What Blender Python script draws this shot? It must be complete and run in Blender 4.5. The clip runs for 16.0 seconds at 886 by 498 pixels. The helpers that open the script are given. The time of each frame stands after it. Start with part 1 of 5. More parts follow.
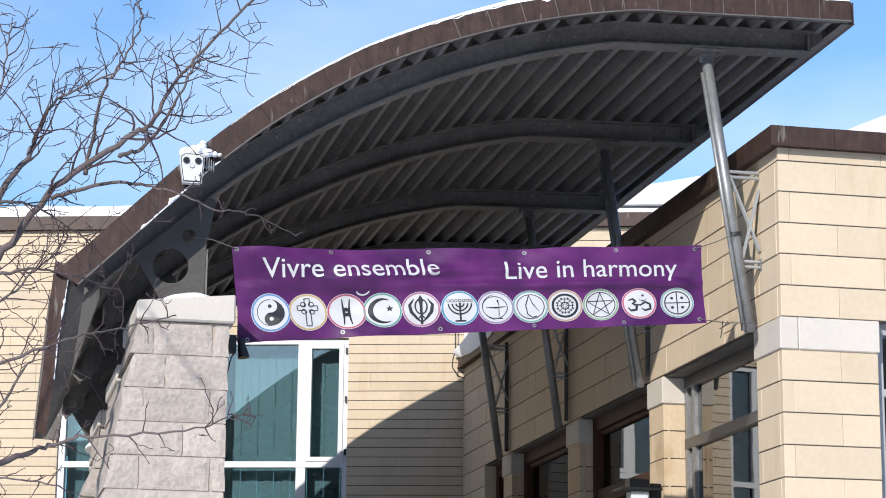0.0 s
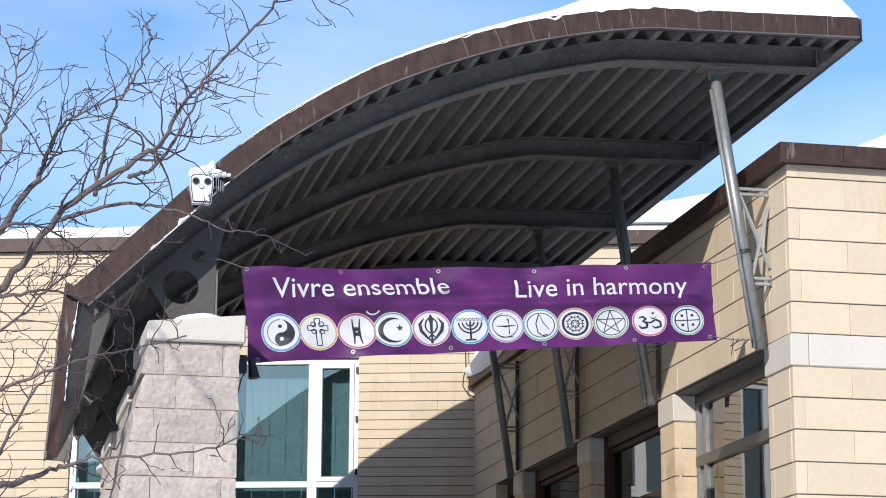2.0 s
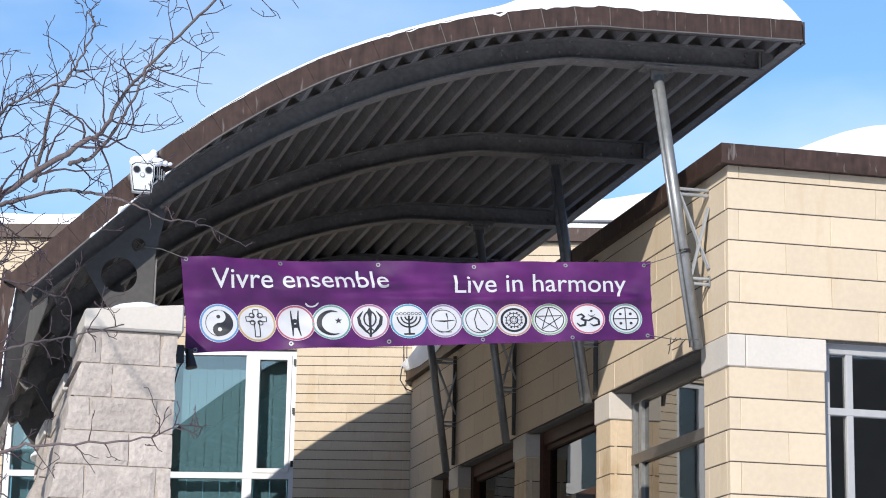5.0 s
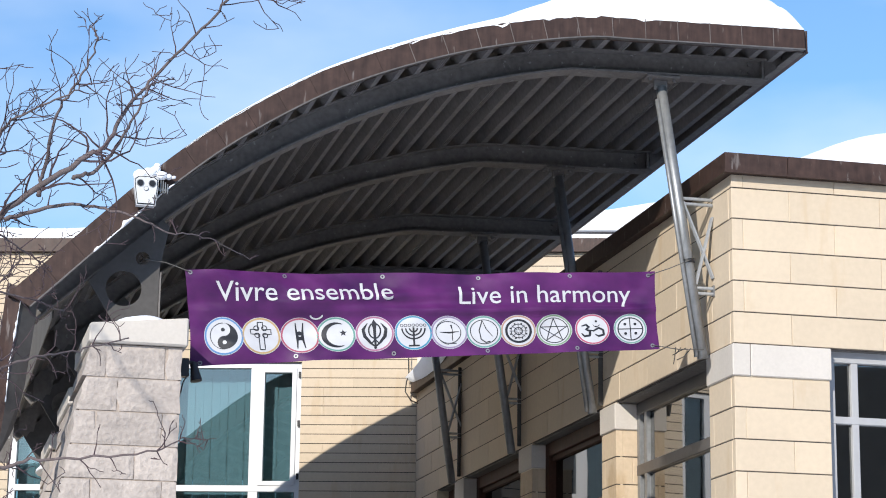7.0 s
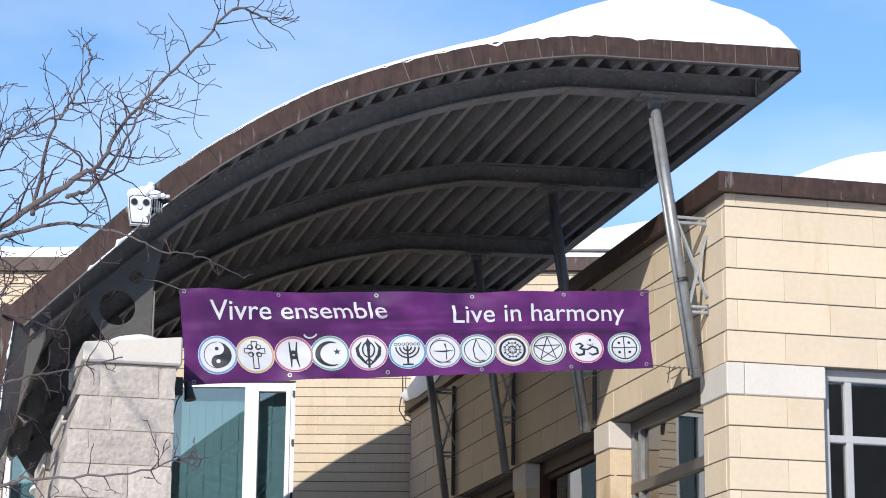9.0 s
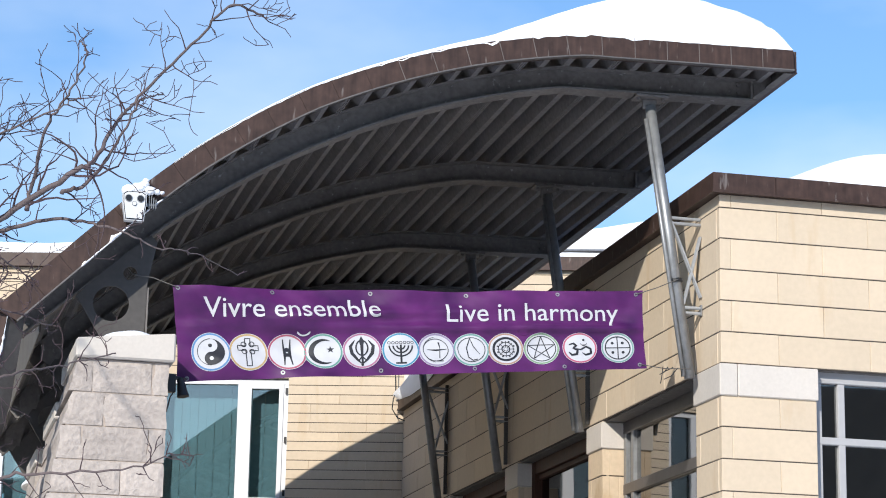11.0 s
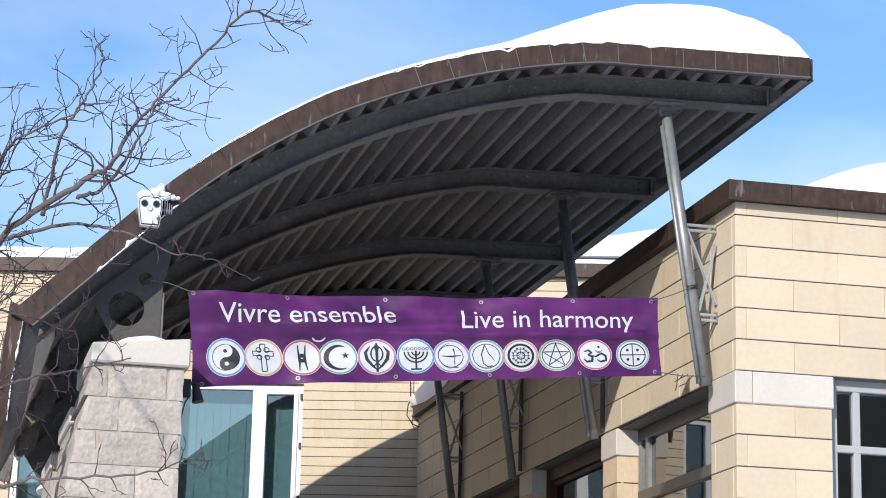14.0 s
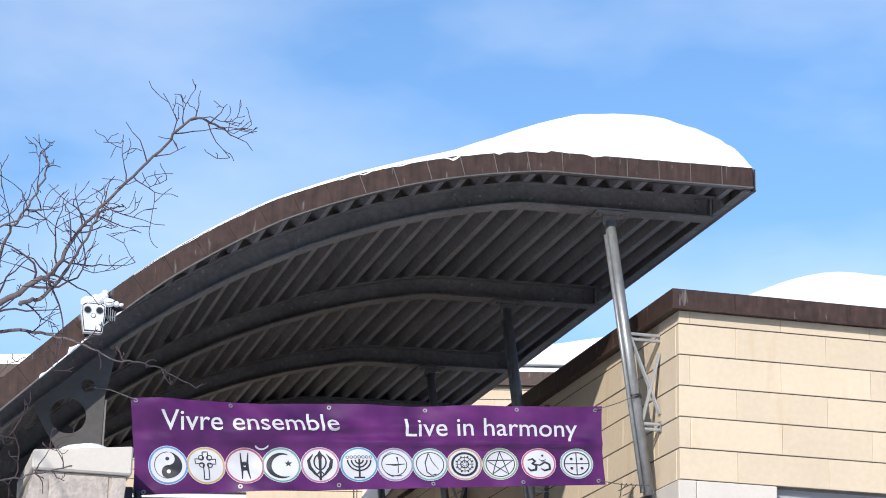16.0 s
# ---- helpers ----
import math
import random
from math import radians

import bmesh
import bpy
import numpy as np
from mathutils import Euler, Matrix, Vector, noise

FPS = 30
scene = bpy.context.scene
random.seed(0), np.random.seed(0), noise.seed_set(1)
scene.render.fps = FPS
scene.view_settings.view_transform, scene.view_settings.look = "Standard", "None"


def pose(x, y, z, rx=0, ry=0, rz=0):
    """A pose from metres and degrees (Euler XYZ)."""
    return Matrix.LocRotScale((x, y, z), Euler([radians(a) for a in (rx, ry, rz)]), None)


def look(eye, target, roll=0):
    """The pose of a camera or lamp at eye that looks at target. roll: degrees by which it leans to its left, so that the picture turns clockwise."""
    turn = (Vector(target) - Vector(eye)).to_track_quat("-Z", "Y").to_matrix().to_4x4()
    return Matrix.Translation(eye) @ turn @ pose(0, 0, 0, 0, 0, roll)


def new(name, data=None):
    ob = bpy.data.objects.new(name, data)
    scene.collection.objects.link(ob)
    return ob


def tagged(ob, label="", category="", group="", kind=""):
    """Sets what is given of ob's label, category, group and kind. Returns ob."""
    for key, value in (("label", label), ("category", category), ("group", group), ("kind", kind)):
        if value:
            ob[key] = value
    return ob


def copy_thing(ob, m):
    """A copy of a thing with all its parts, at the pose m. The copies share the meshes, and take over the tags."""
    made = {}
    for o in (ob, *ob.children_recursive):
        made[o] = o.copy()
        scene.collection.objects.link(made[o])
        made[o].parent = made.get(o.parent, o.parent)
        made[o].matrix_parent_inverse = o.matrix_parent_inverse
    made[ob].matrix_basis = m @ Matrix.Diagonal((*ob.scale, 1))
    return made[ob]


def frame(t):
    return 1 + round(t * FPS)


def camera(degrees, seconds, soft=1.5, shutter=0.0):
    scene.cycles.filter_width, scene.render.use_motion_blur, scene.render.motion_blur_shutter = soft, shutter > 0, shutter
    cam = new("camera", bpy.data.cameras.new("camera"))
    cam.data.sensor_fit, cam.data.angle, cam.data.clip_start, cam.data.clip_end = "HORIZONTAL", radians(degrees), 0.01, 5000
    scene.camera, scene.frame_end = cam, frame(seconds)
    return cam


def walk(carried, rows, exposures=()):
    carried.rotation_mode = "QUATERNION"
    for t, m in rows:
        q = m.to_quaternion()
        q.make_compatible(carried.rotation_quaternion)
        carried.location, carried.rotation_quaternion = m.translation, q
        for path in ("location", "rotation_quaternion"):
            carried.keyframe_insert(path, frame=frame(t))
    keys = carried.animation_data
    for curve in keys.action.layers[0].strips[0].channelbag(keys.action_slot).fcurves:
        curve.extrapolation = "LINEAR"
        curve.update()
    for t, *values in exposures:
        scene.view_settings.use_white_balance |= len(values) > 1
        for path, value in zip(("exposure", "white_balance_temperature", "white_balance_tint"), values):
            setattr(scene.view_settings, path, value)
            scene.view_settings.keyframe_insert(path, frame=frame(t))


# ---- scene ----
cam = camera(22.28, 16.0, soft=1.0)
EYE = (0.0, 0.0, 1.6)
TURNS = [
    (0, 102.430, -0.551, -12.357),
    (0.5, 102.651, -0.143, -12.157),
    (1, 102.836, -0.177, -11.958),
    (1.5, 102.997, 0.002, -11.702),
    (2, 102.910, -0.247, -12.034),
    (2.5, 102.838, -1.262, -12.511),
    (3, 102.857, -1.093, -13.282),
    (3.5, 103.050, -1.064, -13.547),
    (4, 102.986, -0.824, -13.643),
    (4.2, 102.806, -1.276, -13.879),
    (6.3, 102.817, -0.595, -13.571),
    (6.5, 102.929, -0.604, -13.568),
    (7, 103.072, -0.691, -13.589),
    (7.5, 103.205, -0.843, -13.631),
    (8, 103.382, -0.754, -13.719),
    (8.5, 103.489, -1.164, -13.874),
    (9, 103.551, -0.621, -13.732),
    (11.3, 103.524, -1.088, -14.003),
    (11.5, 103.694, -1.051, -13.998),
    (12, 103.787, -1.047, -13.896),
    (12.5, 103.580, -1.092, -13.894),
    (13, 103.430, -1.268, -13.949),
    (13.5, 103.389, -1.244, -13.883),
    (14, 103.678, -1.352, -13.658),
    (14.5, 104.161, -1.169, -13.457),
    (15, 104.511, -1.153, -13.651),
    (15.5, 105.246, -0.997, -13.928),
    (16, 106.458, -1.229, -15.093)]
walk(cam, [(t, pose(*EYE, rx, ry, rz)) for t, rx, ry, rz in TURNS])

# ---- light ----
SUN_WAY = Vector((0.71, 1.0, -0.60)).normalized()
world = bpy.data.worlds.new("world")
scene.world = world
world.use_nodes = True
wn = world.node_tree
sky = wn.nodes.new("ShaderNodeTexSky")
sky.sky_type = "NISHITA"
sky.sun_disc = False
sky.sun_elevation = math.asin(-SUN_WAY.z)
sky.sun_rotation = math.atan2(-SUN_WAY.x, -SUN_WAY.y)
sky.air_density = 1.3
sky.dust_density = 0.4
sky.ozone_density = 1.6
# thin cirrus veils over the blue
wtc = wn.nodes.new("ShaderNodeTexCoord")
wmap = wn.nodes.new("ShaderNodeMapping")
wmap.inputs["Scale"].default_value = (2.2, 2.2, 5.0)
wnoise = wn.nodes.new("ShaderNodeTexNoise")
wnoise.inputs["Scale"].default_value = 2.4
wnoise.inputs["Detail"].default_value = 5.0
wnoise.inputs["Roughness"].default_value = 0.5
wramp = wn.nodes.new("ShaderNodeMapRange")
wramp.inputs["From Min"].default_value = 0.40
wramp.inputs["From Max"].default_value = 0.75
wramp.inputs["To Min"].default_value = 0.0
wramp.inputs["To Max"].default_value = 0.38
wmix = wn.nodes.new("ShaderNodeMix")
wmix.data_type = "RGBA"
wmix.inputs["B"].default_value = (8.0, 8.6, 9.4, 1)
bg = wn.nodes["Background"]
bg.inputs["Strength"].default_value = 0.136
wn.links.new(wtc.outputs["Generated"], wmap.inputs["Vector"])
wn.links.new(wmap.outputs["Vector"], wnoise.inputs["Vector"])
wn.links.new(wnoise.outputs["Fac"], wramp.inputs["Value"])
wn.links.new(wramp.outputs["Result"], wmix.inputs["Factor"])
wtint = wn.nodes.new("ShaderNodeMix")
wtint.data_type, wtint.blend_type = "RGBA", "MULTIPLY"
wtint.inputs["Factor"].default_value = 1.0
wtint.inputs["B"].default_value = (0.74, 1.0, 1.35, 1)
wn.links.new(sky.outputs["Color"], wtint.inputs["A"])
wn.links.new(wtint.outputs["Result"], wmix.inputs["A"])
wn.links.new(wmix.outputs["Result"], bg.inputs["Color"])
sun_data = bpy.data.lights.new("sun", "SUN")
sun_data.energy = 5.0
sun_data.angle = radians(0.53)
sun_data.color = (1.0, 0.95, 0.87)
sun = new("sun", sun_data)
sun.matrix_world = look(-SUN_WAY * 50, (0, 0, 0))
scene.view_settings.exposure = 0.0


# ---- materials ----
def material(name, color, rough=0.7, metal=0.0, vary=0.15, grain=40.0, stain=3.0, bump=0.2, size=0.004,
             piece=0.0, tint=None, streak=False, spec=0.5):
    """A surface with fine grain, larger stains, relief, and a shift from piece to piece."""
    m = bpy.data.materials.new(name)
    m.use_nodes = True
    n, k = m.node_tree.nodes, m.node_tree.links
    b = n["Principled BSDF"]
    b.inputs["Roughness"].default_value = rough
    b.inputs["Metallic"].default_value = metal
    b.inputs["Specular IOR Level"].default_value = spec
    geo = n.new("ShaderNodeNewGeometry")
    fine = n.new("ShaderNodeTexNoise")
    fine.inputs["Scale"].default_value = grain
    fine.inputs["Detail"].default_value = 6
    big = n.new("ShaderNodeTexNoise")
    big.inputs["Scale"].default_value = stain
    big.inputs["Detail"].default_value = 4
    k.new(geo.outputs["Position"], fine.inputs["Vector"])
    if streak:
        mp = n.new("ShaderNodeMapping")
        mp.inputs["Scale"].default_value = (6, 6, 0.7)
        k.new(geo.outputs["Position"], mp.inputs["Vector"])
        k.new(mp.outputs["Vector"], big.inputs["Vector"])
    else:
        k.new(geo.outputs["Position"], big.inputs["Vector"])
    add = n.new("ShaderNodeMath")
    add.operation = "ADD"
    k.new(fine.outputs["Fac"], add.inputs[0])
    k.new(big.outputs["Fac"], add.inputs[1])
    rng = n.new("ShaderNodeMapRange")
    rng.inputs["From Min"].default_value = 0.6
    rng.inputs["From Max"].default_value = 1.4
    k.new(add.outputs[0], rng.inputs["Value"])
    mix = n.new("ShaderNodeMix")
    mix.data_type = "RGBA"
    lo = [c * (1 - vary) for c in color]
    hi = [min(1, c * (1 + vary)) for c in color] if tint is None else tint
    mix.inputs["A"].default_value = (*lo, 1)
    mix.inputs["B"].default_value = (*hi, 1)
    k.new(rng.outputs["Result"], mix.inputs["Factor"])
    out = mix.outputs["Result"]
    if piece:
        info = n.new("ShaderNodeObjectInfo")
        pr = n.new("ShaderNodeMapRange")
        pr.inputs["To Min"].default_value = 1 - piece
        pr.inputs["To Max"].default_value = 1 + piece
        k.new(info.outputs["Random"], pr.inputs["Value"])
        hsv = n.new("ShaderNodeHueSaturation")
        k.new(pr.outputs["Result"], hsv.inputs["Value"])
        k.new(out, hsv.inputs["Color"])
        out = hsv.outputs["Color"]
    k.new(out, b.inputs["Base Color"])
    if bump:
        bp = n.new("ShaderNodeBump")
        bp.inputs["Strength"].default_value = bump
        bp.inputs["Distance"].default_value = size
        k.new(fine.outputs["Fac"], bp.inputs["Height"])
        k.new(bp.outputs["Normal"], b.inputs["Normal"])
    rr = n.new("ShaderNodeMapRange")
    rr.inputs["To Min"].default_value = max(0.02, rough - 0.12)
    rr.inputs["To Max"].default_value = min(1, rough + 0.12)
    k.new(big.outputs["Fac"], rr.inputs["Value"])
    k.new(rr.outputs["Result"], b.inputs["Roughness"])
    return m


def glass(name, tint, gloss=0.9, ior=2.2):
    m = bpy.data.materials.new(name)
    m.use_nodes = True
    n, k = m.node_tree.nodes, m.node_tree.links
    n.remove(n["Principled BSDF"])
    fr = n.new("ShaderNodeFresnel")
    fr.inputs["IOR"].default_value = ior
    tr = n.new("ShaderNodeBsdfTransparent")
    tr.inputs["Color"].default_value = (*tint, 1)
    gl = n.new("ShaderNodeBsdfGlossy")
    gl.inputs["Roughness"].default_value = 0.015
    gl.inputs["Color"].default_value = (gloss, gloss, gloss, 1)
    wob = n.new("ShaderNodeTexNoise")
    wob.inputs["Scale"].default_value = 1.6
    bm_ = n.new("ShaderNodeBump")
    bm_.inputs["Strength"].default_value = 0.03
    bm_.inputs["Distance"].default_value = 0.01
    geo = n.new("ShaderNodeNewGeometry")
    k.new(geo.outputs["Position"], wob.inputs["Vector"])
    k.new(wob.outputs["Fac"], bm_.inputs["Height"])
    k.new(bm_.outputs["Normal"], gl.inputs["Normal"])
    mx = n.new("ShaderNodeMixShader")
    k.new(fr.outputs["Fac"], mx.inputs["Fac"])
    k.new(tr.outputs["BSDF"], mx.inputs[1])
    k.new(gl.outputs["BSDF"], mx.inputs[2])
    k.new(mx.outputs["Shader"], n["Material Output"].inputs["Surface"])
    return m


BUFF = material("buff_stone", (0.575, 0.468, 0.344), 0.88, vary=0.07, grain=26, stain=2.0, bump=0.06, piece=0.05)
BUFFJOIN = material("buff_stone_lower", (0.575, 0.468, 0.344), 0.85, vary=0.12, grain=60, stain=2.5, bump=0.25)
MORTAR = material("light_mortar", (0.74, 0.65, 0.50), 0.95, vary=0.12, grain=90)
BEDJOINT = material("dark_bed_joint", (0.06, 0.05, 0.042), 0.95, vary=0.3, grain=90)
CAST = material("white_cast_stone", (0.535, 0.488, 0.436), 0.8, vary=0.07, grain=50, stain=4, bump=0.2, piece=0.04)
LIMESTONE = material("split_limestone", (0.405, 0.352, 0.314), 0.9, vary=0.24, grain=36, stain=5, bump=0.9, size=0.012, piece=0.10)
PIERJOINT = material("pink_mortar", (0.40, 0.335, 0.285), 0.95, vary=0.2, grain=80)
COPPER = material("weathered_copper_trim", (0.052, 0.030, 0.024), 0.52, metal=0.1, vary=0.45, grain=18, stain=6, bump=0.1, piece=0.06, streak=True, spec=0.35)


def scuffs(m, color, low, scale, most=0.7):
    """Pale run marks and scratches over a finished surface."""
    n, k = m.node_tree.nodes, m.node_tree.links
    b = n["Principled BSDF"]
    old = b.inputs["Base Color"].links[0].from_socket
    geo = n.new("ShaderNodeNewGeometry")
    mp = n.new("ShaderNodeMapping")
    mp.inputs["Scale"].default_value = scale
    marks = n.new("ShaderNodeTexNoise")
    marks.inputs["Scale"].default_value = 1.0
    marks.inputs["Detail"].default_value = 5
    k.new(geo.outputs["Position"], mp.inputs["Vector"])
    k.new(mp.outputs["Vector"], marks.inputs["Vector"])
    cut = n.new("ShaderNodeMapRange")
    cut.inputs["From Min"].default_value = low
    cut.inputs["From Max"].default_value = low + 0.07
    cut.inputs["To Max"].default_value = most
    k.new(marks.outputs["Fac"], cut.inputs["Value"])
    mix = n.new("ShaderNodeMix")
    mix.data_type = "RGBA"
    mix.inputs["B"].default_value = (*color, 1)
    k.new(cut.outputs["Result"], mix.inputs["Factor"])
    k.new(old, mix.inputs["A"])
    k.new(mix.outputs["Result"], b.inputs["Base Color"])


STAINED = material("water_stained_buff_stone", (0.56, 0.44, 0.31), 0.88, vary=0.12, grain=26, stain=3.0, bump=0.08, piece=0.06)
scuffs(STAINED, (0.38, 0.25, 0.13), 0.52, (4, 4, 1.4), 0.45)
scuffs(BUFF, (0.50, 0.36, 0.22), 0.60, (5, 5, 1.1), 0.35)
scuffs(COPPER, (0.19, 0.165, 0.155), 0.635, (26, 26, 5))
DARKSTEEL = material("charcoal_painted_steel", (0.150, 0.138, 0.130), 0.66, vary=0.35, grain=30, stain=4, bump=0.12, spec=0.25)
# dark painted steel, a deeper copy with the foot's shade put into its colour
FOOTSTEEL = material("shade_darkened_painted_steel", (0.06, 0.055, 0.052), 0.6, vary=0.3, grain=30, stain=4, bump=0.12)
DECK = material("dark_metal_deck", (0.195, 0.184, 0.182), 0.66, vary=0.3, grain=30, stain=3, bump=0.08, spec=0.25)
scuffs(DARKSTEEL, (0.34, 0.335, 0.33), 0.66, (22, 22, 22))
POST = material("grey_galvanised_steel", (0.25, 0.255, 0.26), 0.42, metal=0.45, vary=0.25, grain=25, stain=5, bump=0.1, streak=True)
TRUSS = material("pale_galvanised_bar", (0.36, 0.37, 0.38), 0.45, metal=0.4, vary=0.2, grain=40)
SEAM = material("dull_seam_metal", (0.15, 0.125, 0.115), 0.55, metal=0.2, vary=0.3, grain=30)
LIP = material("grey_drip_edge", (0.13, 0.12, 0.115), 0.5, metal=0.3, vary=0.25, grain=30)
SNOW = material("snow", (0.86, 0.88, 0.92), 0.7, vary=0.03, grain=14, stain=3, bump=0.5, size=0.03)
WHITEFRAME = material("white_window_frame", (0.64, 0.64, 0.65), 0.4, vary=0.04, grain=20, bump=0.03)
GREYFRAME = material("pale_grey_window_frame", (0.37, 0.365, 0.37), 0.45, vary=0.07, grain=20, bump=0.03)
BRONZEFRAME = material("dark_bronze_window_frame", (0.105, 0.098, 0.098), 0.38, metal=0.35, vary=0.2, grain=20, bump=0.03)
WOOD = material("red_brown_stained_wood", (0.060, 0.026, 0.017), 0.65, vary=0.35, grain=35, stain=6, bump=0.2, streak=True, spec=0.2)
GLASS = glass("clear_glass", (0.62, 0.74, 0.76))
DARKGLASS = glass("grey_tinted_glass", (0.25, 0.26, 0.25), 0.9, 2.9)
STREET = material("brown_brick_far_wall", (0.36, 0.27, 0.21), 0.9, vary=0.2, grain=2, stain=0.3, bump=0)
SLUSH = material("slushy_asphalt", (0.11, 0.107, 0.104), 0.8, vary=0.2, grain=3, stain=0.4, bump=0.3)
BLIND = material("teal_fabric_blind", (0.17, 0.25, 0.285), 0.85, vary=0.12, grain=60, stain=2)
# the room's dimness is put into this colour
ROOM = material("darkened_room_paint", (0.16, 0.15, 0.13), 0.9, vary=0.1, grain=10)
PURPLE = material("purple_vinyl", (0.042, 0.008, 0.070), 0.46, vary=0.3, grain=5, stain=2.6, bump=0.1, tint=(0.132, 0.022, 0.140), spec=0.3)
PRINT = material("white_vinyl_print", (0.51, 0.51, 0.53), 0.45, vary=0.05, grain=20, bump=0.05)
INK = material("black_vinyl_print", (0.018, 0.018, 0.022), 0.45, vary=0.2, grain=20, bump=0.05)
RINGS = [material("ring_print", tuple(0.62 * v for v in c), 0.45, vary=0.08, grain=20, bump=0.05) for c in
         ((0.16, 0.36, 0.68), (0.70, 0.48, 0.22), (0.55, 0.13, 0.20), (0.18, 0.42, 0.36), (0.55, 0.22, 0.36), (0.08, 0.36, 0.55),
          (0.42, 0.34, 0.52), (0.22, 0.46, 0.42), (0.62, 0.38, 0.28), (0.32, 0.48, 0.30), (0.65, 0.14, 0.24), (0.28, 0.48, 0.44))]
BLACKPLASTIC = material("black_plastic", (0.012, 0.012, 0.014), 0.35, vary=0.2, grain=30, bump=0.05)
WHITEPLASTIC = material("white_plastic", (0.60, 0.61, 0.62), 0.4, vary=0.05, grain=30, bump=0.05)
ROPE = material("grey_cord", (0.10, 0.095, 0.09), 0.8, vary=0.2, grain=200)
WIRE = material("dark_wire", (0.03, 0.03, 0.03), 0.5, vary=0.2, grain=200)
BARK = material("grey_brown_bark", (0.112, 0.088, 0.088), 0.85, vary=0.4, grain=60, stain=8, bump=0.6)
TWIG = material("purple_brown_twig", (0.058, 0.036, 0.041), 0.75, vary=0.4, grain=60, stain=8, bump=0.4)
ASPHALT = material("gravel_roof", (0.12, 0.12, 0.12), 0.9, vary=0.2, grain=50)


# ---- building blocks of code ----
def obj(name, bm, mat, parent=None, label="", smooth=False):
    me = bpy.data.meshes.new(name)
    bm.to_mesh(me)
    bm.free()
    me.materials.append(mat)
    if smooth:
        me.polygons.foreach_set("use_smooth", [True] * len(me.polygons))
    ob = new(name, me)
    ob.parent = parent
    if label:
        tagged(ob, label)
    return ob


def part(name, bm, mat, parent, label="", smooth=False):
    return obj(name, bm, mat, parent, label, smooth)


def thing(name, label, category, group="", kind="", at=(0, 0, 0)):
    e = new(name)
    e.location = at
    return tagged(e, label, category, group, kind)


def hexa(bm, a, b):
    """Adds a solid from 4 lower and 4 upper corners, in turn."""
    v = [bm.verts.new(p) for p in (*a, *b)]
    for q in ((3, 2, 1, 0), (4, 5, 6, 7), (0, 1, 5, 4), (1, 2, 6, 5), (2, 3, 7, 6), (3, 0, 4, 7)):
        bm.faces.new([v[i] for i in q])
    return v


def box(bm, lo, hi):
    (x, y, z), (X, Y, Z) = lo, hi
    return hexa(bm, ((x, y, z), (X, y, z), (X, Y, z), (x, Y, z)), ((x, y, Z), (X, y, Z), (X, Y, Z), (x, Y, Z)))


def boxes(*pairs, bevel=0.0):
    bm = bmesh.new()
    for lo, hi in pairs:
        box(bm, lo, hi)
    if bevel:
        bmesh.ops.bevel(bm, geom=bm.edges[:], offset=bevel, segments=1, affect="EDGES", profile=0.7)
    bmesh.ops.recalc_face_normals(bm, faces=bm.faces[:])
    return bm


def tube(bm, pts, radii, sides=8, cap=True):
    """A round bar along points, with a radius at each."""
    rings = []
    for i, p in enumerate(pts):
        p = Vector(p)
        d = (Vector(pts[min(i + 1, len(pts) - 1)]) - Vector(pts[max(i - 1, 0)])).normalized()
        s = d.cross(Vector((0, 1, 0.13))).normalized()
        t = d.cross(s)
        r = radii[i] if isinstance(radii, (list, tuple)) else radii
        rings.append([bm.verts.new(p + (s * math.cos(a) + t * math.sin(a)) * r)
                      for a in (2 * math.pi * j / sides for j in range(sides))])
    for a, b in zip(rings, rings[1:]):
        for j in range(sides):
            bm.faces.new((a[j], a[(j + 1) % sides], b[(j + 1) % sides], b[j]))
    if cap:
        bm.faces.new(rings[0][::-1])
        bm.faces.new(rings[-1])


def tubes(*runs, sides=8):
    bm = bmesh.new()
    for pts, r in runs:
        tube(bm, pts, r, sides)
    bmesh.ops.recalc_face_normals(bm, faces=bm.faces[:])
    return bm


def flat_shape(loops, thick):
    """A plate from a closed outline and its holes (x, y loops), as a mesh in the XY plane."""
    cu = bpy.data.curves.new("outline", "CURVE")
    cu.dimensions, cu.fill_mode, cu.extrude = "2D", "BOTH", thick / 2
    for loop in loops:
        sp = cu.splines.new("POLY")
        sp.points.add(len(loop) - 1)
        for q, (x, y) in zip(sp.points, loop):
            q.co = (x, y, 0, 1)
        sp.use_cyclic_u = True
    ob = new("outline", cu)
    me = bpy.data.meshes.new_from_object(ob.evaluated_get(bpy.context.evaluated_depsgraph_get()))
    bpy.data.objects.remove(ob)
    bm = bmesh.new()
    bm.from_mesh(me)
    bpy.data.meshes.remove(me)
    return bm


def letters(text, size):
    """Flat letters in the XY plane, from the built-in font, finely cut so that they can follow cloth."""
    cu = bpy.data.curves.new("letters", "FONT")
    cu.body, cu.size = text, size
    cu.resolution_u = 4
    cu.offset = 0.004
    ob = new("letters", cu)
    me = bpy.data.meshes.new_from_object(ob.evaluated_get(bpy.context.evaluated_depsgraph_get()))
    bpy.data.objects.remove(ob)
    bm = bmesh.new()
    bm.from_mesh(me)
    bpy.data.meshes.remove(me)
    return bm


def ring(cx, cy, r, n=32):
    return [(cx + r * math.cos(2 * math.pi * i / n), cy + r * math.sin(2 * math.pi * i / n)) for i in range(n)]


# ---- ground ----
bm = bmesh.new()
bmesh.ops.create_grid(bm, x_segments=60, y_segments=60, size=1500)
for v in bm.verts:
    v.co.z = 0.0 if v.co.length < 200 else 0.6 * noise.noise(v.co * 0.01)
